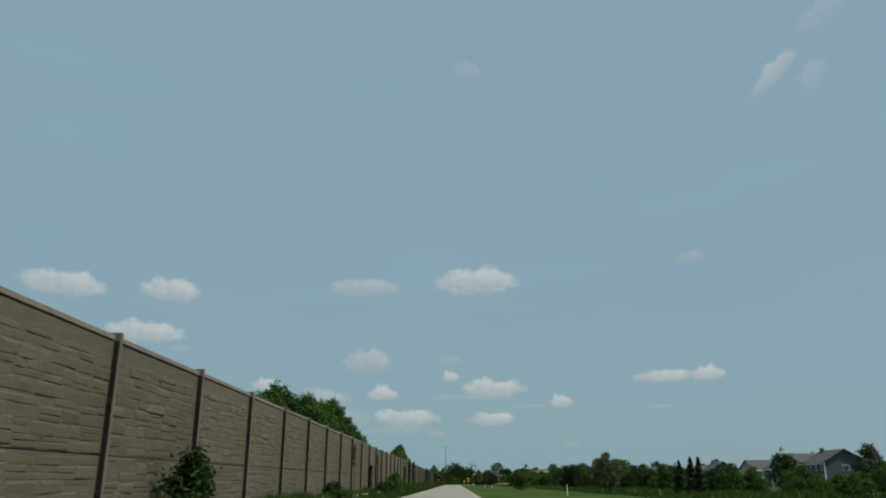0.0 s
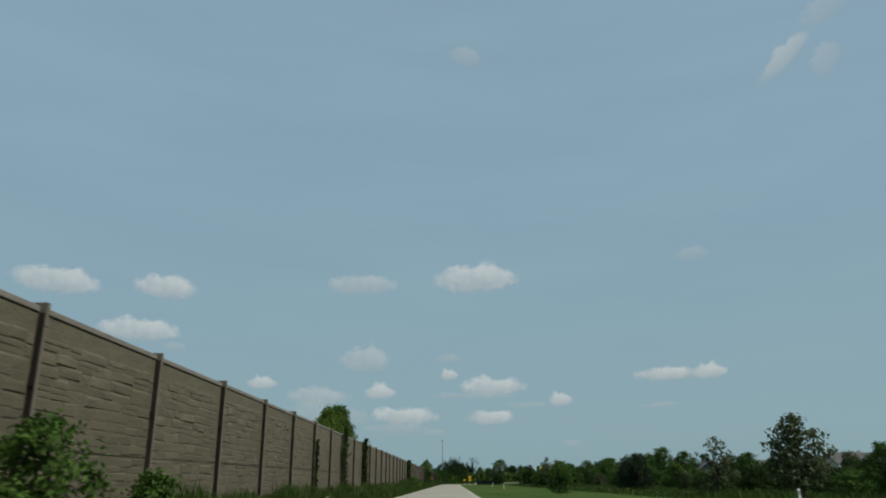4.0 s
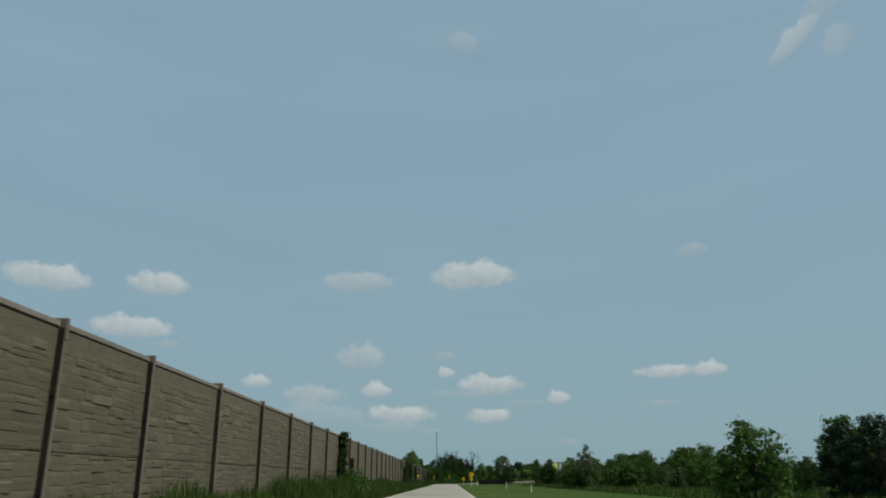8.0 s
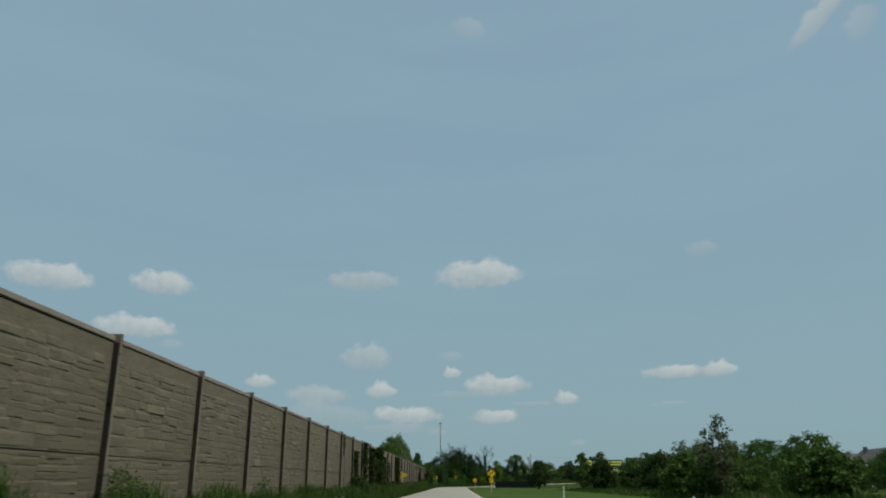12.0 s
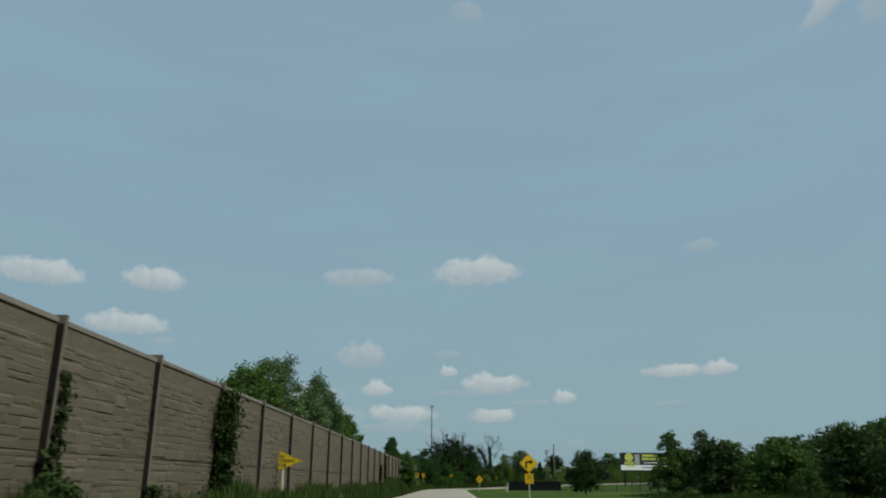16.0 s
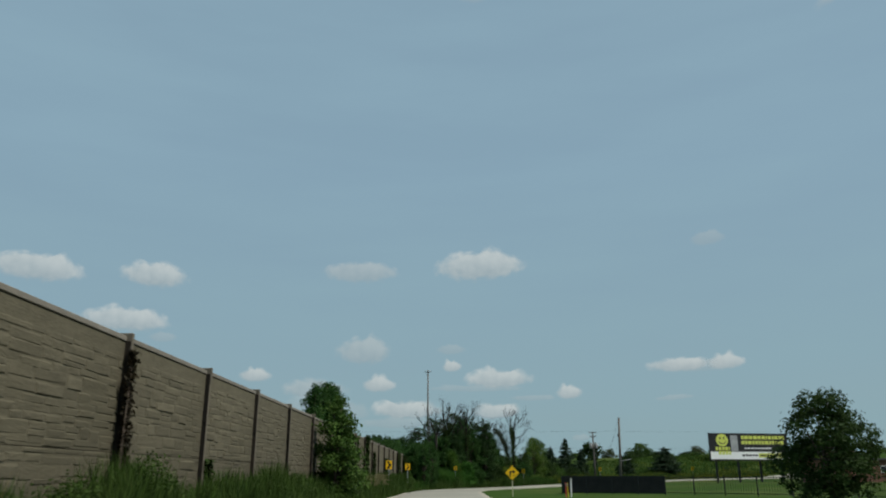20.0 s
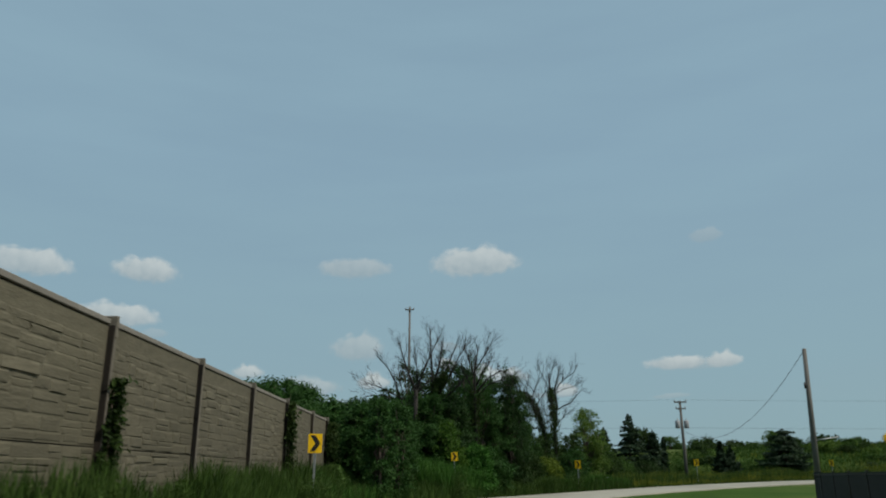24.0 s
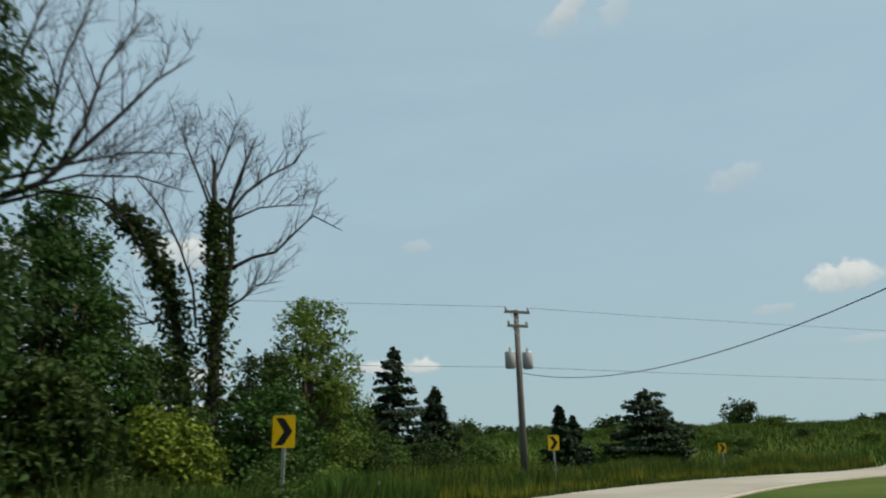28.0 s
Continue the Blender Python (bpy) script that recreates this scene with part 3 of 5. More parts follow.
cap_me = block_mesh("coping", -0.2, 0.022, POST1 + 0.014, BAY + POST0 - 0.014, WALL_TOP - 0.092, WALL_TOP, 0.010)
gap_me = block_mesh("coping_joint", -0.15, -0.035, POST1 + 0.01, BAY + POST0 - 0.02, WALL_TOP - 0.13, WALL_TOP - 0.09, 0.004)
seal_me = block_mesh("joint_seal", -0.14, -0.02, POST1 + 0.02, BAY + POST0 - 0.03, JOINT - 0.02, JOINT + 0.036, 0.004)
lower = [stone_face(10 + i, -0.1, JOINT, POST1 + 0.006, BAY + POST0 - 0.018) for i in range(9)]
upper = [stone_face(40 + i, JOINT + 0.018, WALL_TOP - 0.118, POST1 + 0.006, BAY + POST0 - 0.018, 0.26) for i in range(9)]
rng = random.Random(5)
UNEVEN = {26: -0.8, 27: -0.45, 28: -0.15, 50: 0.5, 78: 0.3, 79: -0.62}    # posts set off the even spacing
for k in range(FIRST, LAST + 1):
    y = k * BAY + 0.07 + UNEVEN.get(k, 0.0)
    bay = Matrix.Diagonal((1, (BAY + UNEVEN.get(k + 1, 0.0) - UNEVEN.get(k, 0.0)) / BAY, 1, 1))
    sink = rng.uniform(-0.012, 0.012)
    link("post", shaft_me, "post", wall, "pale concrete post", at=pose(0, y, 0))
    link("side_channel", side_me, "column", wall, "dark brown plate on the post's near side", at=pose(0, y, 0))
    for z in (JOINT + 0.9 + sink * 8, JOINT - 0.6 + sink * 5):
        link("splice_clip", clip_me, "column", wall, at=pose(0, y, z))
    link("collar", collar_me, "post", wall, "pale concrete collar block on the post", at=pose(rng.uniform(-0.008, 0.008), y, sink))
    if k < LAST:
        link("lower_panel", lower[rng.randrange(9)], "panel", wall, at=pose(rng.uniform(-0.006, 0.003), y, 0) @ bay)
        link("upper_panel", upper[rng.randrange(9)], "panel", wall, at=pose(rng.uniform(-0.006, 0.003), y, sink * 0.5) @ bay)
        link("joint_seal", seal_me, "column", wall, "dark seal between two panels", at=pose(0, y, 0) @ bay)
        link("coping_joint", gap_me, "column", wall, "dark joint under the coping", at=pose(0, y, sink) @ bay)
        link("coping", cap_me, "cap", wall, at=pose(0, y, sink) @ bay)


# ---- clouds: far off, low domes with frayed rims ----
def cloud_material(name, colour, cover):
    mat = bpy.data.materials.new(name)
    mat.use_nodes = True
    n, l = mat.node_tree.nodes, mat.node_tree.links
    n.clear()
    at = n.new("ShaderNodeAttribute")
    at.attribute_name = "rim"
    co = n.new("ShaderNodeTexCoord")
    nz = n.new("ShaderNodeTexNoise")
    nz.inputs["Scale"].default_value, nz.inputs["Detail"].default_value = 0.015, 5
    l.new(co.outputs["Object"], nz.inputs["Vector"])
    ad = n.new("ShaderNodeMath")
    ad.operation = "MULTIPLY_ADD"
    ad.inputs[1].default_value = 1.35
    l.new(nz.outputs["Fac"], ad.inputs[0])
    sh = n.new("ShaderNodeMath")
    sh.operation = "ADD"
    sh.inputs[1].default_value = -0.62
    l.new(at.outputs["Fac"], sh.inputs[0])
    l.new(sh.outputs[0], ad.inputs[2])
    mr = n.new("ShaderNodeMapRange")
    mr.interpolation_type = "SMOOTHSTEP"
    mr.inputs["From Min"].default_value, mr.inputs["From Max"].default_value = 0.12, 0.85
    mr.inputs["To Max"].default_value = cover
    l.new(ad.outputs[0], mr.inputs["Value"])
    em = n.new("ShaderNodeEmission")
    up = n.new("ShaderNodeAttribute")
    up.attribute_name = "up"
    tone = n.new("ShaderNodeMixRGB")
    tone.inputs["Color1"].default_value = (0.27, 0.345, 0.38, 1)
    tone.inputs["Color2"].default_value = (*colour, 1)
    mx = n.new("ShaderNodeMath")
    mx.operation = "MULTIPLY_ADD"
    mx.inputs[1].default_value = 0.7
    l.new(nz.outputs["Fac"], mx.inputs[0])
    lo = n.new("ShaderNodeMath")
    lo.operation = "ADD"
    lo.inputs[1].default_value = -0.3
    l.new(up.outputs["Fac"], lo.inputs[0])
    l.new(lo.outputs[0], mx.inputs[2])
    l.new(mx.outputs[0], tone.inputs["Fac"])
    l.new(tone.outputs["Color"], em.inputs["Color"])
    tr = n.new("ShaderNodeBsdfTransparent")
    ms = n.new("ShaderNodeMixShader")
    l.new(mr.outputs["Result"], ms.inputs["Fac"])
    l.new(tr.outputs["BSDF"], ms.inputs[1])
    l.new(em.outputs["Emission"], ms.inputs[2])
    out = n.new("ShaderNodeOutputMaterial")
    l.new(ms.outputs["Shader"], out.inputs["Surface"])
    return mat


M["cloud"] = cloud_material("sunlit_cloud", (0.60, 0.64, 0.625), 0.76)
M["cloud_soft"] = cloud_material("soft_cloud", (0.50, 0.55, 0.55), 0.58)
M["cloud_thin"] = cloud_material("thin_cloud", (0.44, 0.50, 0.51), 0.36)


def cloud(az, el, w, h, far, thin=0, seed=0, tilt=0.0, y0=0.0):
    """A cumulus: az degrees to the right of +y, el above the level, w and h in degrees, as seen from the road at y0."""
    rng = random.Random(seed)
    W, H = 2 * far * math.tan(radians(w / 2)), 2 * far * math.tan(radians(h / 2))
    bumps = [(rng.uniform(-0.36, 0.36), rng.uniform(0.5, 1.0), rng.uniform(0.15, 0.28)) for _ in range(6)]
    rings, seg = 9, 48
    v, f, rim, ups = [(0, -0.3 * H, 0)], [], [1.0], [0.5]
    for r in range(1, rings + 1):
        q = r / rings
        for k in range(seg):
            a = 2 * math.pi * k / seg
            ca, sa = math.cos(a), math.sin(a)
            top = 0.34
            for bx, bh, bw in bumps:
                top = max(top, 0.56 * bh * math.exp(-((0.5 * ca - bx) / bw) ** 2))
            high = top if sa > 0 else 0.30
            x, z = 0.5 * ca * q, high * sa * q
            v.append((x * W, -0.3 * H * (1 - q * q), z * H))
            rim.append((1 - q))
            ups.append(min(1, max(0, 0.5 + z * 1.25)))
    for k in range(seg):
        f.append((0, 1 + k, 1 + (k + 1) % seg))
        for r in range(rings - 1):
            a, b = 1 + r * seg + k, 1 + r * seg + (k + 1) % seg
            f.append((a, a + seg, b + seg, b))
    me = mesh_of("cloud", v, f, True)
    for key, values in (("rim", [min(1, 1.8 * r) for r in rim]), ("up", ups)):
        me.attributes.new(key, "FLOAT", "POINT").data.foreach_set("value", values)
    a, e = radians(az), radians(el)
    p = Vector((math.sin(a) * math.cos(e), math.cos(a) * math.cos(e), math.sin(e))) * far + Vector((0, y0, EYE))
    ob = link("cloud", me, ("cloud", "cloud_thin", "cloud_soft")[thin])
    ob.matrix_basis = Matrix.Translation(p) @ Euler((e * 0.6, radians(tilt), -a)).to_matrix().to_4x4()
    return tagged(ob, "thin wisp of cloud in the hazy sky" if thin == 1 else "small white fair-weather cumulus with a grey base", "cloud", "clouds in the sky", "structure")


for i, (az, el, w, h, far, thin, tilt, y0) in enumerate((
        (1.8, 14.95, 7.3, 3.2, 3000, 0, -0.9, -13), (-7.25, 14.45, 5.86, 2.3, 3200, 2, -1.2, -13), (-21.8, 13.4, 4.8, 2.5, 3300, 0, 2.4, -13), (-29.3, 13.2, 6.09, 2.81, 3300, 0, 2.4, -13),
        (-23.51, 10.25, 6.09, 2.3, 3600, 0, 0.9, -13), (-20.9, 9.3, 2.09, 1.0, 3600, 1, 0, -13), (-6.76, 8.69, 4.31, 2.81, 3800, 2, 0.9, -13), (-0.34, 7.73, 1.59, 1.1, 4000, 0, 0.0, -13),
        (3.04, 6.76, 5.53, 1.81, 4100, 0, -0.6, -13), (8.08, 5.8, 2.06, 1.4, 4200, 0, 0.0, -13), (15.8, 7.5, 4.92, 1.4, 4000, 0, -0.9, -13), (18.85, 7.55, 2.72, 1.5, 4000, 0, -0.9, -13),
        (-5.69, 6.39, 2.62, 1.5, 4200, 0, 1.2, -13), (-3.65, 4.6, 5.62, 1.7, 4400, 0, 0.9, -13), (2.82, 4.52, 3.93, 1.5, 4400, 0, -2.1, -13), (8.74, 2.67, 1.51, 0.59, 4500, 1, 0, -13),
        (-0.42, 8.94, 2.34, 1.0, 3900, 1, 0, -13), (-1.47, 3.47, 1.92, 0.67, 4500, 1, 0, -13), (15.22, 5.29, 2.93, 0.5, 4300, 1, -3, -13), (26.9, 28.9, 5.2, 1.7, 1600, 2, -40, 87),
        (29.8, 28.2, 3.0, 2.4, 1600, 1, -50, 87), (1.2, 32.9, 3.0, 2.0, 1700, 1, 20, 146), (-4.38, 3.71, 5.86, 1.09, 4500, 1, 0, -13), (1.38, 6.16, 7.53, 0.67, 4200, 1, 0, -13), (5.43, 5.47, 3.76, 0.59, 4200, 1, 0, -13),
        (-14.49, 6.91, 2.43, 1.31, 4100, 0, 0.6, 87), (-10.17, 5.96, 5.15, 1.81, 4200, 2, 0.6, 87), (-9.49, 4.55, 7.11, 2.51, 4500, 1, 2, 87), (18.47, 16.12, 2.51, 1.51, 3000, 1, 0, 87),
        (50.09, 12.22, 5.25, 2.87, 3400, 0, -1.8, 372), (44.2, 20.02, 4.69, 2.73, 3000, 1, -18, 372), (45.27, 10.7, 3.41, 1.02, 3600, 1, -4, 372), (50.53, 8.22, 3.41, 0.77, 3800, 1, 0, 372),
        (31.95, 32.58, 4.16, 2.81, 2300, 1, -25, 372), (17.94, 7.75, 5.55, 1.28, 4300, 1, 0, 372))):
    cloud(az, el, w * 1.04, h * 1.22, far if far < 2000 else 4600, thin, 100 + i, tilt, y0 if far < 2000 or y0 > 300 else 150)


# ---- traffic signs ----
def sign_post(sign, h, material="steel", z0=-0.3):
    """A U-channel post with its row of holes as notches along the web."""
    bm = bmesh.new()
    box(bm, -0.032, 0.032, 0.012, 0.018, z0, h)
    for s in (-1, 1):
        box(bm, s * 0.032 - 0.003, s * 0.032 + 0.003, 0.012, 0.042, z0, h)
    return part("post", bm, material, sign)


def bolt(parent, x, z, y=-0.004):
    bm = bmesh.new()
    bmesh.ops.create_cone(bm, cap_ends=True, segments=8, radius1=0.012, radius2=0.01, depth=0.01, matrix=Matrix.Translation((x, y - 0.004, z)) @ Euler((math.pi / 2, 0, 0)).to_matrix().to_4x4())
    return part("bolt", bm, "steel", parent)


def rounded(outline, r=0.035):
    out = []
    n = len(outline)
    for i in range(n):
        a, p, b = Vector(outline[i - 1]), Vector(outline[i]), Vector(outline[(i + 1) % n])
        s, e = p + (a - p).normalized() * r, p + (b - p).normalized() * r
        for t in (0, 0.33, 0.67, 1):
            out.append(tuple(s.lerp(p, t).lerp(p.lerp(e, t), t)))
    return out


def frame_outline(sign_part, outline, k0, k1, material, y):
    """A thin border line just inside an outline, centred on its middle."""
    c = Vector((sum(p[0] for p in outline) / len(outline), sum(p[1] for p in outline) / len(outline)))
    a = [c + (Vector(p) - c) * k0 for p in outline]
    b = [c + (Vector(p) - c) * k1 for p in outline]
    n = len(outline)
    v = [(p.x, y, p.y) for p in a + b]
    f = [(i, (i + 1) % n, (i + 1) % n + n, i + n) for i in range(n)]
    return link("border", mesh_of("border", v, f), material, sign_part)


def chevron_sign(x, y, face, ground_z, middle, size=1.0, label="yellow chevron sign with a black arrowhead on a steel post"):
    """A black chevron that points to the viewer's right on a 46 by 61 cm yellow plate, size times as large."""
    s = empty("chevron_sign", Matrix.Translation((x, y, ground_z)) @ Euler((0, 0, radians(face))).to_matrix().to_4x4())
    tagged(s, label, "traffic sign", "chevron signs round the bend")
    w, h, m, k = 0.457 * size, 0.61 * size, middle, size
    sign_post(s, m + h / 2 - 0.05)
    p = plate("panel", rounded([(-w / 2, m - h / 2), (w / 2, m - h / 2), (w / 2, m + h / 2), (-w / 2, m + h / 2)], 0.03), 0.004, "yellow", s)
    plate("chevron", [(-0.17 * k, m - 0.255 * k), (0.0, m - 0.255 * k), (0.175 * k, m), (0.0, m + 0.255 * k), (-0.17 * k, m + 0.255 * k), (0.005, m)], 0.001, "black", p, at=pose(0, -0.0035, 0))
    bolt(p, 0, m - h / 2 + 0.06)
    bolt(p, 0, m + h / 2 - 0.06)
    return s


def turn_arrow(parent, cz, k, y=-0.0035):
    """A right-angle turn arrow, k times a 76 cm sign's."""
    pts = [(-0.20, -0.25), (-0.10, -0.25), (-0.10, 0.045), (0.06, 0.045), (0.06, -0.035), (0.27, 0.095), (0.06, 0.225), (0.06, 0.145), (-0.20, 0.145)]
    plate("arrow", [(px * k, cz + pz * k) for px, pz in pts], 0.001, "black", parent, at=pose(0, y, 0))


def turn_sign(x, y, face, cz, side, plaque, inset, label):
    s = empty("turn_sign", Matrix.Translation((x, y, land(x, y))) @ Euler((0, 0, radians(face))).to_matrix().to_4x4())
    tagged(s, label, "traffic sign")
    d = side / math.sqrt(2)
    sign_post(s, cz + d - 0.1, "pale_post")
    p = plate("panel", rounded([(0, cz - d), (d, cz), (0, cz + d), (-d, cz)], 0.05), 0.004, "yellow", s)
    frame_outline(p, rounded([(0, cz - d), (d, cz), (0, cz + d), (-d, cz)], 0.05), 0.955, 0.93, "black", -0.003)
    turn_arrow(p, cz - 0.02, side / 0.76)
    bolt(p, 0, cz + d * 0.72)
    bolt(p, 0, cz - d * 0.72)
    if inset:
        text_part("speed_number", "25", 0.18, "black", p, pose(0.12, -0.004, cz - 0.19, 90, 0, 0))
    if plaque:
        t = cz - d - 0.02
        q = plate("speed_plaque", rounded([(-0.24, t - 0.56), (0.24, t - 0.56), (0.24, t), (-0.24, t)], 0.03), 0.004, "yellow", s)
        frame_outline(q, rounded([(-0.24, t - 0.56), (0.24, t - 0.56), (0.24, t), (-0.24, t)], 0.03), 0.95, 0.92, "black", -0.003)
        text_part("speed_number", "25", 0.30, "black", q, pose(0, -0.004, t - 0.2, 90, 0, 0))
        for k, ch in enumerate("MPH"):
            text_part("unit_letter", ch, 0.11, "black", q, pose(-0.13 + 0.13 * k, -0.004, t - 0.44, 90, 0, 0))
        bolt(q, 0, t - 0.05)
        bolt(q, 0, t - 0.51)
    return s


def pennant_sign(x, y, face):
    """A weathered yellow pennant on a pale post, its point to the right."""
    s = empty("pennant_sign", Matrix.Translation((x, y, 0)) @ Euler((0, 0, radians(face))).to_matrix().to_4x4())
    tagged(s, "faded yellow triangular no passing pennant on a pale post", "traffic sign")
    h, w, cz = 0.69, 0.86, 1.99
    bm = bmesh.new()
    box(bm, -0.3, -0.22, 0.008, 0.05, -0.3, cz + 0.1, 0.006)
    part("post", bm, "pale_post", s)
    out = [(-0.44, cz - h / 2), (-0.44 + w, cz), (-0.44, cz + h / 2)]
    p = plate("panel", rounded(out, 0.04), 0.004, "dirty_yellow", s)
    frame_outline(p, out, 0.93, 0.88, "black", -0.003)
    for txt, zz, xx, ww in (("NO", 0.14, -0.30, 0.15), ("PASSING", 0.0, -0.12, 0.48), ("ZONE", -0.15, -0.27, 0.23)):
        text_part("lettering", txt, 0.15, "black", p, pose(xx, -0.004, cz + zz, 90, 0, 0), width=ww)
    bolt(p, -0.26, cz + 0.2)
    bolt(p, -0.26, cz - 0.2)
    return s


for x, y, face, cz in ((-5.18, 332.4, -4, 2.21), (-4.98, 351.4, 0, 2.33), (-0.36, 372.2, -12, 2.42), (9.3, 387.45, -30, 2.2), (22.65, 400.8, -38, 2.58), (40.5, 411.5, -52, 2.72)):
    gz = land(x, y)
    chevron_sign(x, y, face, gz, cz - gz, 0.82 if y == 372.2 else 1.0)
turn_sign(4.4, 262.4, -6, 2.32, 0.76, True, False, "yellow diamond right-turn sign with a 25 mph plaque below")
turn_sign(3.92, 333.0, -6, 1.64, 0.76, False, True, "yellow diamond right-turn sign with an inset 25 beside the bend")
pennant_sign(-5.6, 244.75, 4)


# ---- delineators and a kerbed strip ----
def marker_post(x, y, h, w=0.09, material="white", label="slim white plastic marker post in the grass"):
    s = empty("marker_post", pose(x, y, land(x, y), 0, rng.uniform(-3, 3), 0))
    tagged(s, label, "marker post", "marker posts")
    boxed("stake", -w / 2, w / 2, -0.012, 0.012, -0.1, h, material, s, bevel=0.008)
    boxed("reflector", -w * 0.38, w * 0.38, -0.017, -0.012, h - 0.2, h - 0.08, "steel", s)
    return s


for x, y, h in ((11.75, 71.2, 1.05), (9.3, 192, 0.75), (9.0, 228, 0.9), (7.9, 330.8, 1.25), (12.4, 391.5, 1.0)):
    marker_post(x, y, h)
marker_post(7.55, 331.0, 0.95, 0.06, "red", "red plastic marker post before the black fence")
marker_post(7.72, 331.05, 0.95, 0.06, "dirty_yellow", "faded yellow marker post before the black fence")


# ---- poles and wires ----
def utility_pole(name, x, y, top, z, lean, transformers, arms, label):
    p = empty(name, Matrix.Translation((x, y, z)) @ Euler((0, radians(lean), 0)).to_matrix().to_4x4())
    tagged(p, label, "utility pole")
    h = top - z
    tubes("shaft", [([(0, 0, -0.4), (0, 0, h * 0.5), (0, 0, h)], [0.17, 0.145, 0.11], 10)], "pole", p)
    for dz, half in arms:
        arm = boxed("crossarm", -half, half, -0.16, -0.06, h - dz - 0.06, h - dz + 0.06, "pole", p, bevel=0.008)
        for s in (-0.9, 0.9) if half < 0.9 else (-0.92, -0.45, 0.92):
            tubes("insulator", [([(s * half, -0.11, h - dz + 0.06), (s * half, -0.11, h - dz + 0.13), (s * half, -0.11, h - dz + 0.24)], [0.03, 0.06, 0.035], 8)], "porcelain", arm)
        tubes("brace", [([(-half * 0.55, -0.1, h - dz - 0.05), (0, -0.12, h - dz - 0.5)], [0.015, 0.015], 4)], "steel", p)
    for side in transformers:
        t = tubes("transformer", [([(side, -0.02, h - 2.65), (side, -0.02, h - 2.58), (side, -0.02, h - 1.95), (side, -0.02, h - 1.9)], [0.2, 0.24, 0.24, 0.18], 14)], "porcelain", p, "grey transformer can")
        tubes("bushing", [([(side, -0.02, h - 1.9), (side, -0.02, h - 1.66)], [0.05, 0.03], 8)], "porcelain", t)
    return p


utility_pole("utility_pole", 22.2, 402.6, 8.5, land(22.2, 402.6), -0.6, (-0.42, 0.44), ((0.12, 0.62), (0.75, 0.5)), "weathered wooden utility pole with crossarms and two grey transformers")
service = utility_pole("service_pole", 19.35, 369.2, 8.3, land(19.35, 369.2), 1.6, (), (), "weathered wooden service pole beside a black fence")
tubes("bracket_arm", [([(0.1, -0.05, 3.2), (1.3, -0.1, 3.42)], [0.035, 0.03], 6)], "steel", service, "grey steel bracket arm")
tubes("cable_clamp", [([(-0.17, -0.05, 6.0), (-0.19, -0.05, 6.35)], [0.07, 0.05], 8)], "black", service, "dark cable clamp")
utility_pole("tall_pole", -5.2, 409.6, 19.6, land(-5.2, 409.6), 0.0, (), ((0.35, 0.5),), "tall slender wooden pole behind the trees")


def wire(a, b, sag, label, r=0.012, n=18):
    a, b = Vector(a), Vector(b)
    pts = [a.lerp(b, i / n) - Vector((0, 0, sag * 4 * (i / n) * (1 - i / n))) for i in range(n + 1)]
    return tagged(tubes("wire", [(pts, [r] * (n + 1), 5)], "cable", None), label, "cable", "overhead wires")


wire((22.2, 402.5, 5.65), (19.58, 369.2, 8.25), 2.4, "thick black service cable sagging between two poles", 0.014, 28)
wire((21.6, 402.5, 8.6), (-60, 418, 10.5), 0.5, "thin overhead power wire on the utility pole", 0.008)
wire((22.6, 402.5, 8.6), (140, 395, 11.5), 1.3, "thin overhead power wire on the utility pole", 0.008)
wire((22.1, 402.5, 5.9), (-60, 418, 7.6), 0.4, "thin overhead power wire on the utility pole", 0.009)
wire((22.1, 402.5, 5.9), (140, 395, 8.2), 1.0, "thin overhead power wire on the utility pole", 0.009)


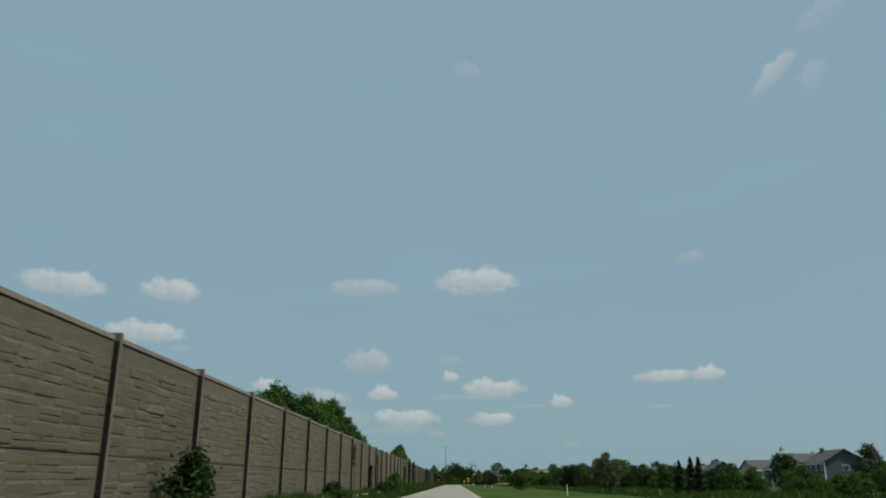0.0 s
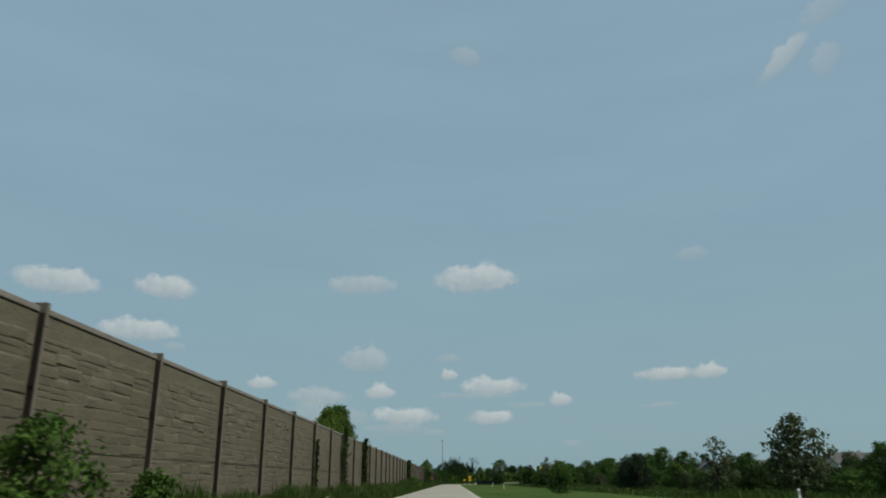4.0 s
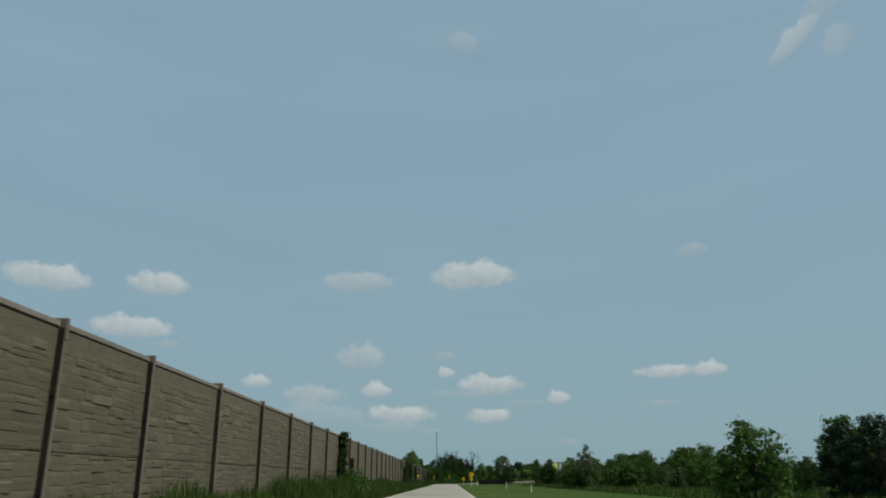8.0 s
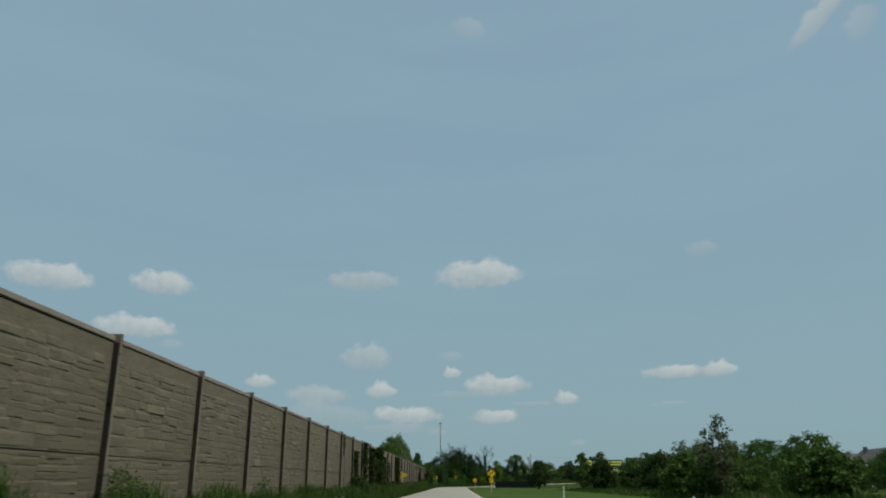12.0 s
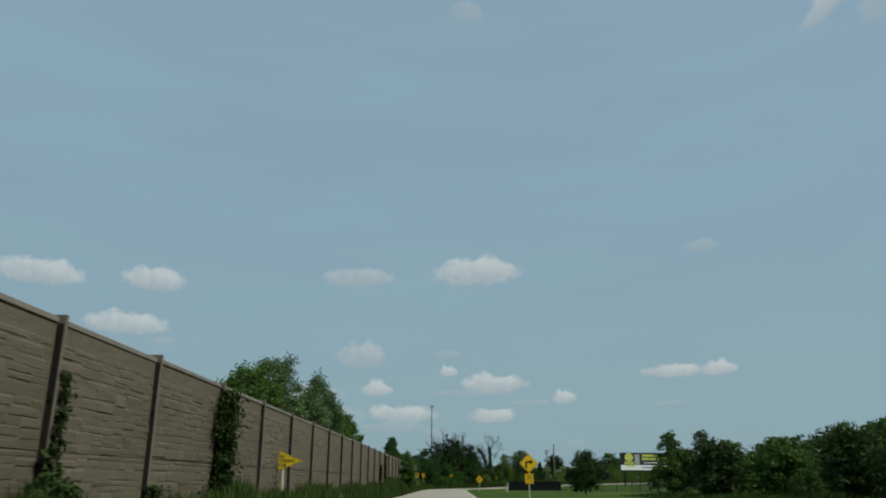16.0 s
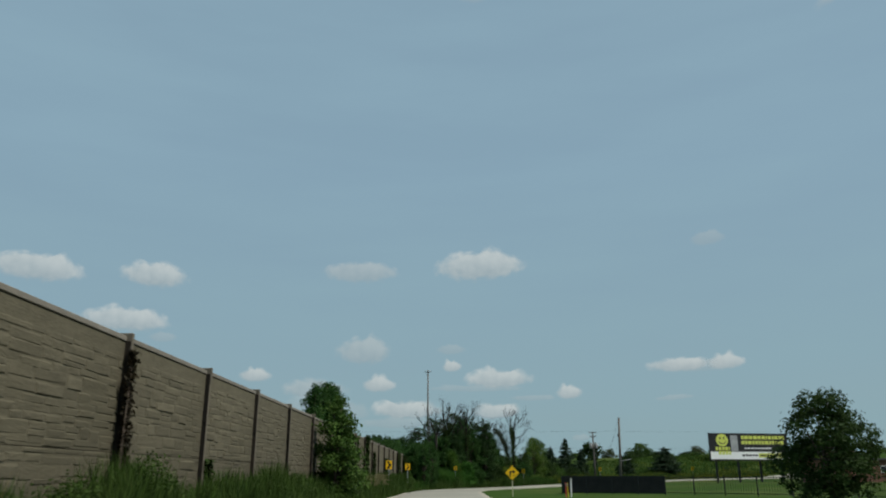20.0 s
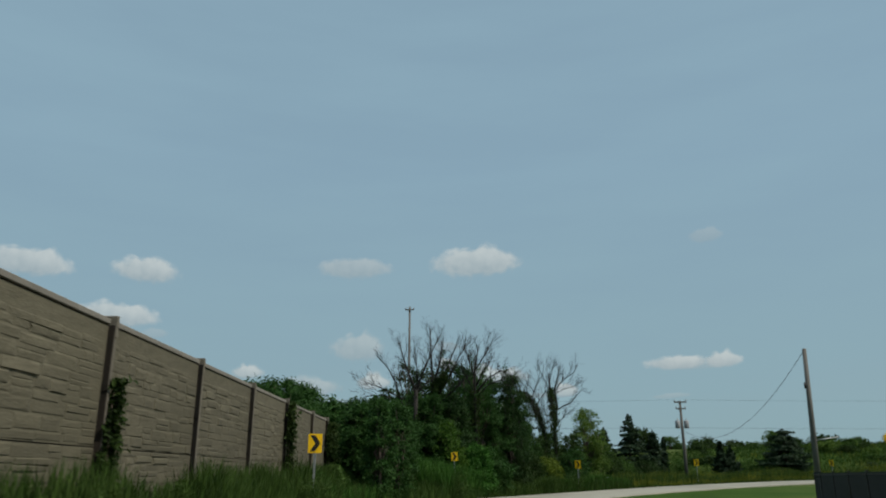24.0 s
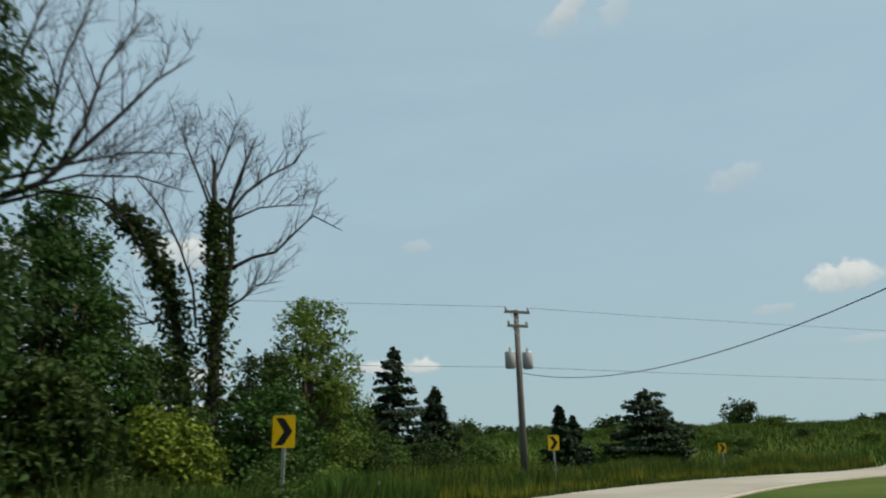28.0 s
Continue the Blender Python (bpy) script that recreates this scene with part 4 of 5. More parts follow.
# ---- billboard ----
def billboard(x, y, turn, lift):
    b = empty("billboard", Matrix.Translation((x, y, land(x, y))) @ Euler((0, 0, radians(turn))).to_matrix().to_4x4())
    tagged(b, "wide black billboard with a lime smiling face and printed lines", "billboard")
    w, z0, z1 = 12.2, 2.9 + lift, 6.6 + lift
    for px in (1.0, 4.4, 7.8, 11.2):
        boxed("leg", px - 0.12, px + 0.12, 0.3, 0.54, -0.4, z1 - 0.2, "dark_steel", b)
    boxed("catwalk", -0.1, w + 0.1, -0.5, 0.28, z0 - 0.14, z0 - 0.05, "dark_steel", b)
    face = boxed("panel", 0, w, 0, 0.25, z0, z1, "board_black", b)
    boxed("white_band", 0.08, w - 0.08, -0.012, 0, z0 + 0.06, z0 + 1.12, "board_white", face)
    boxed("photo_block", 3.3, 4.4, -0.014, 0, z0 + 1.2, z1 - 0.3, "board_grey", face)
    plate("smile_disc", [(2.0 + 0.92 * math.cos(a * math.pi / 16), z0 + 2.72 + 0.88 * math.sin(a * math.pi / 16)) for a in range(32)], 0.012, "board_lime", face, at=pose(0, -0.014, 0))
    tubes("smile", [([(2.0 + 0.58 * math.cos(radians(a)), -0.02, z0 + 2.76 + 0.54 * math.sin(radians(a))) for a in range(200, 345, 12)], [0.05] * 13, 5)], "board_black", face)
    for ex in (1.7, 2.3):
        boxed("eye", ex - 0.09, ex + 0.09, -0.022, -0.012, z0 + 2.85, z0 + 3.15, "board_black", face)
    for z, a, c, mat, half, deep in ((3.1, 5.0, 11.8, "board_lime", 0.24, -0.014), (2.4, 5.0, 11.6, "board_lime", 0.24, -0.014), (1.6, 5.4, 11.2, "board_white", 0.09, -0.014), (1.55, 0.9, 3.1, "board_lime", 0.24, -0.018), (0.95, 1.3, 3.3, "board_lime", 0.24, -0.024), (0.6, 4.9, 7.3, "board_black", 0.13, -0.018)):
        xx, k = a, random.Random(int(z * 10 + a))
        while xx < c - 0.1:
            run = k.uniform(0.22, 0.6)
            boxed("text_bar", xx, min(c, xx + run), deep, deep + 0.012, z0 + z - half, z0 + z + half, mat, face)
            xx += run + 0.12
    plate("arrow", [(7.5, z0 + 0.3), (11.2, z0 + 0.3), (11.2, z0 + 0.12), (12.0, z0 + 0.6), (11.2, z0 + 1.08), (11.2, z0 + 0.9), (7.5, z0 + 0.9)], 0.006, "board_lime", face, at=pose(0, -0.02, 0))
    for a, c in ((7.7, 8.6), (8.75, 9.5), (9.7, 11.0)):
        boxed("text_bar", a, c, -0.028, -0.02, z0 + 0.5, z0 + 0.7, "board_black", face)
    return b


billboard(36.1, 387.4, 10, 0.3)


# ---- fences beside the bend ----
def run_fence(name, points, h, screened, label):
    f = empty(name)
    tagged(f, label, "fence")
    picket = None
    for (xa, ya), (xb, yb) in zip(points, points[1:]):
        d = Vector((xb - xa, yb - ya))
        n = max(1, round(d.length / 2.4))
        step = d.length / n
        turn = math.degrees(math.atan2(d.y, d.x))
        for i in range(n):
            x, y = xa + d.x * i / n, ya + d.y * i / n
            m = pose(x, y, land(x, y), 0, 0, turn)
            boxed("post", -0.035, 0.035, -0.035, 0.035, -0.2, h + 0.05, "dark_steel", f, at=m)
            if screened:
                boxed("screen_panel", 0.04, step - 0.04, -0.012, 0.012, 0.06, h, "mesh_screen", f, at=m)
            for z in (0.15, h - 0.05):
                boxed("rail", 0.035, step - 0.035, -0.02, 0.02, z - 0.02, z + 0.02, "dark_steel", f, at=m)
            if not screened:
                for k in range(int(step / 0.2)):
                    if picket is None:
                        picket = boxed("picket", -0.01, 0.01, -0.01, 0.01, 0.05, h + 0.02, "dark_steel", f, at=m @ pose(0.1, 0, 0)).data
                    else:
                        link("picket", picket, None, f, at=m @ pose(0.1 + k * 0.2, 0, 0))
    return f


run_fence("screened_fence", [(14.2, 358.2), (11.8, 352.5), (8.7, 341.6), (16.4, 338.0)], 1.42, True, "low black fence hung with dark screen cloth")
run_fence("picket_fence", [(16.4, 338.0), (25.0, 328.5), (28, 316)], 1.35, False, "black metal picket fence round the lot")

# ---- houses far off beyond the field ----
def house(x, y, turn, w, d, eave, ridge, siding):
    h = empty("house", Matrix.Translation((x, y, 0)) @ Euler((0, 0, radians(turn))).to_matrix().to_4x4())
    tagged(h, "two-storey house with %s siding and a grey shingle roof" % ("grey" if siding == "siding_grey" else "beige"), "house", "houses beyond the field")
    v = [(-w / 2, -d / 2, -0.3), (w / 2, -d / 2, -0.3), (w / 2, d / 2, -0.3), (-w / 2, d / 2, -0.3), (-w / 2, -d / 2, eave), (w / 2, -d / 2, eave), (w / 2, d / 2, eave), (-w / 2, d / 2, eave), (-w / 2, 0, ridge - 0.15), (w / 2, 0, ridge - 0.15)]
    f = [(0, 1, 5, 4), (2, 3, 7, 6), (1, 2, 6, 9, 5), (3, 0, 4, 8, 7)]
    wl_ = link("wall", mesh_of("wall", v, f), siding, h)
    o, t = 0.45, 0.2
    rise = (ridge - eave) / (d / 2)
    for s in (-1, 1):
        e = eave - o * rise
        rv = [(-w / 2 - o, s * (d / 2 + o), e), (w / 2 + o, s * (d / 2 + o), e), (w / 2 + o, 0, ridge), (-w / 2 - o, 0, ridge)]
        rv += [(a, b, c + t) for a, b, c in rv]
        link("roof_slope", mesh_of("roof_slope", rv, [(0, 1, 2, 3), (7, 6, 5, 4), (0, 4, 5, 1), (1, 5, 6, 2), (2, 6, 7, 3), (3, 7, 4, 0)]), "shingle", h)
    for s in (-1, 1):
        boxed("fascia", -w / 2 - o, w / 2 + o, s * (d / 2 + o) - 0.06, s * (d / 2 + o) + 0.06, eave - o * rise - 0.2, eave - o * rise + 0.06, "trim", h)
    for sx in (-1, 1):
        for sy in (-1, 1):
            boxed("corner_board", sx * w / 2 - 0.12, sx * w / 2 + 0.12, sy * d / 2 - 0.12, sy * d / 2 + 0.12, 0, eave - 0.1, "trim", h)
    rows = [(1.0, 2.3), (3.7, 5.0)]
    for z0, z1 in rows:
        for k in range(int(w // 3)):
            cx = -w / 2 + 1.8 + k * 3.0
            for s in (-1, 1):
                win = boxed("window", cx - 0.6, cx + 0.6, s * (d / 2 + 0.03) - 0.03, s * (d / 2 + 0.03) + 0.03, z0, z1, "trim", h)
                boxed("pane", cx - 0.5, cx + 0.5, s * (d / 2 + 0.07) - 0.015, s * (d / 2 + 0.07) + 0.015, z0 + 0.1, z1 - 0.1, "pane", win)
        for s in (-1, 1):
            win = boxed("window", s * (w / 2 + 0.03) - 0.03, s * (w / 2 + 0.03) + 0.03, -0.7, 0.7, z0, z1, "trim", h)
            boxed("pane", s * (w / 2 + 0.07) - 0.015, s * (w / 2 + 0.07) + 0.015, -0.6, 0.6, z0 + 0.1, z1 - 0.1, "pane", win)
    boxed("chimney", w * 0.2, w * 0.2 + 0.8, 0.6, 1.3, eave, ridge + 0.7, siding, h)
    return h


for i, (x, y, turn, w, d, eave, ridge) in enumerate(((85.6, 166.8, 86, 13, 9, 5.6, 8.2), (92, 196, 5, 14, 9, 5.2, 8.4), (97, 219, 92, 12, 9, 5.2, 8.0), (100, 243, 8, 13, 9, 5.2, 8.0),
                                                     (96, 277, 88, 13, 9, 5.2, 8.3), (104, 306, 3, 12, 9, 5.2, 7.8), (94, 338, 85, 13, 9, 5.2, 8.3), (97, 360, 8, 13, 9, 5.2, 8.0))):
    house(x, y, turn, w, d, eave, ridge, ("siding_grey", "siding_tan")[i % 2])

# ---- a low brick building beyond the lot ----
def low_building(x, y, turn, w, d, h):
    b = empty("low_building", Matrix.Translation((x, y, land(x, y))) @ Euler((0, 0, radians(turn))).to_matrix().to_4x4())
    tagged(b, "long low brown brick building with a flat roof", "building")
    boxed("wall", -w / 2, w / 2, -d / 2, d / 2, -0.8, h, "brick", b)
    boxed("roof", -w / 2 - 0.25, w / 2 + 0.25, -d / 2 - 0.25, d / 2 + 0.25, h, h + 0.22, "shingle", b, bevel=0.02)
    for k in range(4):
        cx = -w / 2 + w * (k + 0.5) / 4
        win = boxed("window", cx - 0.7, cx + 0.7, -d / 2 - 0.05, -d / 2 + 0.02, 1.1, 2.0, "trim", b)
        boxed("pane", cx - 0.62, cx + 0.62, -d / 2 - 0.07, -d / 2 - 0.05, 1.18, 1.92, "pane", win)
    return b


low_building(55, 384, 6, 13, 7, 2.75)

# ---- trees behind the wall ----
for i, (x, y, h, w, mat) in enumerate((
        (-8.2, 17.4, 4.7, 2.0, "leaf_mid"), (-8.5, 20.4, 5.3, 2.4, "leaf_mid"), (-8.6, 24.0, 6.0, 2.5, "leaf_wood"), (-8.4, 28.6, 5.9, 2.7, "leaf_mid"), (-8.4, 31.6, 6.0, 1.7, "leaf_mid"),
        (-8.4, 35.0, 6.3, 2.3, "leaf_mid"), (-8.4, 38.0, 6.7, 2.5, "leaf_mid"), (-8.4, 40.8, 6.6, 1.1, "leaf_wood"), (-8.4, 43.1, 6.5, 1.4, "leaf_wood"), (-8.4, 45.8, 6.3, 1.9, "leaf_mid"), (-8.3, 48.6, 5.6, 1.5, "leaf_wood"), (-8.2, 50.8, 5.4, 1.3, "leaf_mid"), (-8.0, 53.6, 5.1, 0.9, "leaf_wood"),
        (-7.9, 90.8, 5.1, 1.3, "leaf_light"), (-7.9, 93.1, 5.8, 2.6, "leaf_light"), (-7.9, 95.6, 6.5, 2.5, "leaf_mid"), (-7.9, 98.3, 6.8, 1.3, "leaf_mid"),
        (-7.2, 244.2, 5.2, 3.4, "leaf_mid"), (-7.4, 248.8, 6.5, 3.4, "leaf_silver"), (-7.2, 255.3, 5.7, 2.8, "leaf_silver"), (-7.2, 259.3, 6.7, 2.9, "leaf_silver"), (-7.2, 262.4, 6.0, 1.7, "leaf_silver"),
        (-7.0, 266.2, 5.0, 1.6, "leaf_light"), (-7.0, 268.0, 5.8, 1.3, "leaf_mid"), (-6.95, 269.7, 5.3, 1.7, "leaf_mid"),
        (-7.6, 357.2, 5.3, 2.8, "leaf_wood"), (-7.4, 359.7, 5.4, 2.6, "leaf_wood"), (-7.3, 362.0, 5.5, 2.4, "leaf_wood"), (-10.0, 363.2, 6.0, 4.0, "leaf_wood"))):
    put(broad_tree("tree", h, w, 200 + i, int(13000 * min(1.0, (w / 2.7) ** 1.2)), 0.08, mat, 0.48, 22, "leafy deciduous tree behind the concrete wall", "trees behind the wall", wall=(-6.32 - x, 3.88), airy=0.56, spires=12), x, y)
for i, (x, y, h, w) in enumerate(((-8.2, 317.4, 6.4, 2.3), (-8.0, 319.8, 6.8, 2.3), (-8.2, 322.0, 7.4, 2.3), (-8.2, 324.6, 7.5, 2.1), (-8.2, 326.3, 6.7, 2.4))):
    put(broad_tree("tree", h, w, 260 + i, 14000, 0.08, "leaf_wood", 0.15, 20, "tall narrow dark green tree behind the concrete wall", "trees behind the wall", pointed=0.5, airy=0.75, spires=6), x, y, 0, i)

# ---- trees and thickets of the field side ----
protos = []
for i, (h, w, mat, low) in enumerate(((5.0, 4.6, "leaf_mid", 0.06), (4.6, 5.0, "leaf_dark", 0.04), (5.6, 4.4, "leaf_mid", 0.12), (3.6, 4.4, "leaf_mid", 0.02), (5.0, 3.6, "leaf_grey", 0.1), (4.2, 4.8, "leaf_dark", 0.03))):
    protos.append(broad_tree("tree", h, w, 300 + i, 6400, 0.145, mat, low, 20, "leafy tree in the thicket along the field", "thicket along the field", airy=0.68, spires=5))
spots = []
rng = random.Random(77)
y = 20.0
while y < 318:
    for lane in ((30, 4), (38, 6), (50, 9)):
        x = lane[0] + rng.uniform(-1, 1) * lane[1]
        if y > 275 and x > 24 and lane[0] > 30:
            continue
        spots.append((x, y + rng.uniform(-2.5, 2.5), rng.randrange(6), rng.uniform(0.65, 1.05) * (0.9 if lane[0] < 31 else 1.2) * (0.74 if y < 150 else 0.88 if y < 200 or lane[0] < 31 else 0.7)))
    y += 6.2
# a gap of low bushes opens on the nearest house
spots = [(x, y, k, s * (0.33 if 20 < y < 130 and 0.515 < x / (y - 14) < 0.64 else 1.0)) for x, y, k, s in spots]
for i, (x, y, k, s) in enumerate(spots):
    if i < 6:
        put(protos[i], x, y, 0, rng.uniform(0, 6), s)
    else:
        m = Matrix.LocRotScale((x, y, 0), Euler((0, 0, rng.uniform(0, 6))), (s * rng.uniform(0.9, 1.15), s, s * rng.uniform(0.85, 1.1)))
        ob = copy_thing(protos[k], m)
        ob.matrix_basis = m

far_trees = ((44, 306), (52, 312), (61, 300), (40, 322), (49, 328), (58, 334), (68, 322), (44, 342), (55, 348), (66, 344), (74, 336), (40, 292), (55, 288), (66, 280),
             (120, 150), (128, 170), (118, 190), (130, 205), (120, 224), (126, 240), (118, 258), (130, 275), (120, 292), (128, 312), (118, 330), (130, 350), (122, 372), (74, 118), (80, 140), (72, 160), (70, 95), (76, 72))
for x, y in far_trees:
    s = rng.uniform(1.3, 1.8)
    m = Matrix.LocRotScale((x, y, 0), Euler((0, 0, rng.uniform(0, 6))), (s, s, s * rng.uniform(0.9, 1.1)))
    copy_thing(protos[rng.randrange(6)], m).matrix_basis = m

for x, y, s in ((27, 322, 0.62), (30.5, 326, 0.7), (33.5, 321, 0.8)):
    m = Matrix.LocRotScale((x, y, 0), Euler((0, 0, x)), (s, s, s))
    copy_thing(protos[rng.randrange(6)], m).matrix_basis = m

singles = (  # x, y, height, width, leaves, leaf size, material, low, words
    (11.8, 132.8, 3.5, 2.6, 5200, 0.11, "leaf_mid", 0.02, "young leafy tree on the mown verge"),
    (19.6, 88.8, 5.0, 3.6, 3000, 0.17, "leaf_grey", 0.2, "airy grey-green tree in the thicket"),
    (22.2, 111, 5.0, 3.4, 1500, 0.16, "leaf_grey", 0.12, "sparse half-bare tree in the thicket"),
    (23.5, 243.9, 5.6, 3.8, 1900, 0.17, "leaf_grey", 0.1, "sparse wispy grey-green tree in the thicket"),
    (24.1, 238.6, 5.3, 4.4, 2600, 0.17, "leaf_grey", 0.05, "sparse wispy grey-green tree in the thicket"),
    (78, 361, 11.6, 14.0, 9000, 0.34, "leaf_mid", 0.05, "broad round willow-like tree beyond the thicket"),
    (65.8, 305, 10.2, 9.0, 5000, 0.36, "leaf_mid", 0.05, "tall round tree beyond the thicket"),
    (55.3, 332, 8.8, 9.5, 5000, 0.36, "leaf_dark", 0.05, "tall round tree beyond the thicket"),
    (62, 368, 9.4, 9.5, 5000, 0.34, "leaf_dark", 0.05, "tall round tree beyond the thicket"),
    (46, 352, 6.4, 6.0, 3600, 0.3, "leaf_dark", 0.05, "round tree beyond the lot"),
(33.5, 297, 5.7, 6.2, 4200, 0.22, "leaf_dark", 0.04, "round dark green tree beside the field"),
    (21.1, 223.9, 6.7, 3.8, 1700, 0.18, "leaf_grey", 0.12, "sparse wispy grey-green tree in the thicket"),
    (21.5, 226, 3.7, 4.4, 4200, 0.2, "leaf_mid", 0.02, "leafy bush-like tree in the thicket"),
    (20.5, 231, 3.9, 4.0, 3600, 0.2, "leaf_mid", 0.02, "leafy bush-like tree in the thicket"),
    (21.5, 236, 3.6, 4.2, 3600, 0.2, "leaf_mid", 0.02, "leafy bush-like tree in the thicket"),
    (25.5, 216, 3.8, 5.0, 4600, 0.2, "leaf_mid", 0.05, "round willow-like bush beside the field"),
    (25, 258, 5.0, 5.4, 4200, 0.22, "leaf_dark", 0.04, "round dark green tree beside the field"),
    (28.3, 272.8, 5.0, 5.4, 4200, 0.22, "leaf_dark", 0.05, "round dark green tree beside the field"),
    (27, 282, 4.9, 5.0, 4200, 0.22, "leaf_mid", 0.04, "round dark green tree beside the field"),
    (22.9, 285.6, 4.9, 4.4, 5200, 0.2, "leaf_dark", 0.03, "round dark green tree beside the field"),
    (21.1, 293.3, 6.25, 3.9, 7500, 0.14, "leaf_mid", 0.1, "upright tree beside the lot"),
    (24.2, 293.6, 6.3, 3.9, 6500, 0.14, "leaf_grey", 0.15, "upright grey-green tree beside the lot"),
    (14.95, 306.6, 4.85, 4.0, 12000, 0.105, "leaf_dark", 0.1, "round dense dark tree on the lawn"),
    (-5.1, 306.6, 4.4, 2.3, 7000, 0.1, "leaf_mid", 0.0, "leafy upright young tree in front of the wall"),
    (-5.2, 309.4, 3.4, 1.6, 3200, 0.1, "leaf_dark", 0.0, "leafy upright young tree in front of the wall"),
)
for i, (x, y, h, w, n, size, mat, low, words) in enumerate(singles):
    put(broad_tree("tree", h, w, 400 + i, n, size, mat, low, 15, words, pointed=0.45 if "upright" in words else 0.0, airy=0.78), x, y, land(x, y), i)
for i, (x, y, h, w) in enumerate(((22.5, 147.2, 4.5, 3.0), (23.7, 145.2, 4.9, 3.4))):
    put(broad_tree("pine_tree", h, w, 450 + i, 9000, 0.10, "needle", 0.04, 34, "dark pine tree with bristling tips beside the field", airy=0.5, spires=9), x, y, 0, i)
for i, (x, y, h, w) in enumerate(((24.1, 72.6, 3.5, 1.7), (24.7, 70.4, 3.8, 1.7), (24.6, 67.4, 3.7, 1.6))):
    put(conifer("spruce_tree", h, w, 456 + i, 2600, 0.12, "needle", "small dark spruce tree in the thicket along the field", "spruces along the field"), x, y, 0, i)
for i in range(9):
    x, y = 112 + 11 * i, 600 + 14 * math.sin(i * 2.3)
    s = 1.9 + 0.4 * math.sin(i * 1.7 + 1)
    m = Matrix.LocRotScale((x, y, land(x, y) - 0.05), Euler((0, 0, i)), (1.25 * s, 1.25 * s, s))
    copy_thing(protos[i % 6], m).matrix_basis = m

for i in range(19):
    x, y = 4 + 7.2 * i, 615 + 22 * math.sin(i * 2.9)
    s = 1.35 + 0.35 * math.sin(i * 1.9 + 0.5) + 0.15 * math.sin(i * 5.1)
    m = Matrix.LocRotScale((x, y, land(x, y) - 0.05), Euler((0, 0, i * 1.3)), (1.5 * s, 1.5 * s, s))
    copy_thing(protos[(i * 5) % 6], m).matrix_basis = m

# ---- the wood at the bend ----
wood = ((-2.0, 374.6, 6.4, 2.8, "leaf_wood"), (-5.2, 368.3, 4.9, 3.8, "leaf_wood"), (-7.6, 370.2, 5.0, 4.4, "leaf_wood"), (-5.6, 373.4, 5.7, 4.2, "leaf_shade"), (-3.9, 371.8, 5.8, 3.6, "leaf_wood"), (-8.5, 374, 5.6, 5.0, "leaf_shade"), (-2.8, 376.6, 6.8, 4.0, "leaf_wood"), (-0.6, 377.6, 7.0, 4.0, "leaf_shade"), (1.3, 380.6, 8.2, 4.2, "leaf_wood"), (3.7, 382.6, 8.7, 3.6, "leaf_shade"),
        (-8, 381, 6.8, 5.6, "leaf_shade"), (-3.2, 383.5, 9.6, 6.2, "leaf_shade"), (0.8, 384.0, 9.6, 5.6, "leaf_wood"), (2.6, 387, 9.2, 4.6, "leaf_shade"), (-0.6, 388, 10.8, 5.6, "leaf_shade"),
        (4.6, 390.6, 7.6, 4.4, "leaf_wood"), (-6, 390, 8.6, 5.6, "leaf_shade"), (0.5, 396, 10.2, 6.0, "leaf_shade"), (-12, 386, 7.0, 6.0, "leaf_shade"), (-14, 376, 6.0, 6.0, "leaf_shade"), (-12, 396, 7.6, 6.5, "leaf_shade"),
        (-3.85, 361.9, 5.0, 1.5, "leaf_wood"), (-3.2, 364.2, 5.0, 2.2, "leaf_wood"), (-5.2, 364.6, 4.4, 2.8, "leaf_wood"))
for i, (x, y, h, w, mat) in enumerate(wood):
    near = i in (0, 1, 3, 4, 6, 7, 8, 9, 11, 12, 13, 14, 15, 21, 22, 23)
    inner = i in (7, 11, 12, 13, 14)
    put(broad_tree("tree", h, w, 500 + i, 7000 if w < 2.5 else 17000 if inner else 25000 if near else 6500, 0.105 if inner else 0.088 if near else 0.19, mat, 0.02, 24, "dense leafy tree of the wood at the bend", "wood at the bend", airy=0.7, spires=6), x, y, land(x, y), i * 0.8)
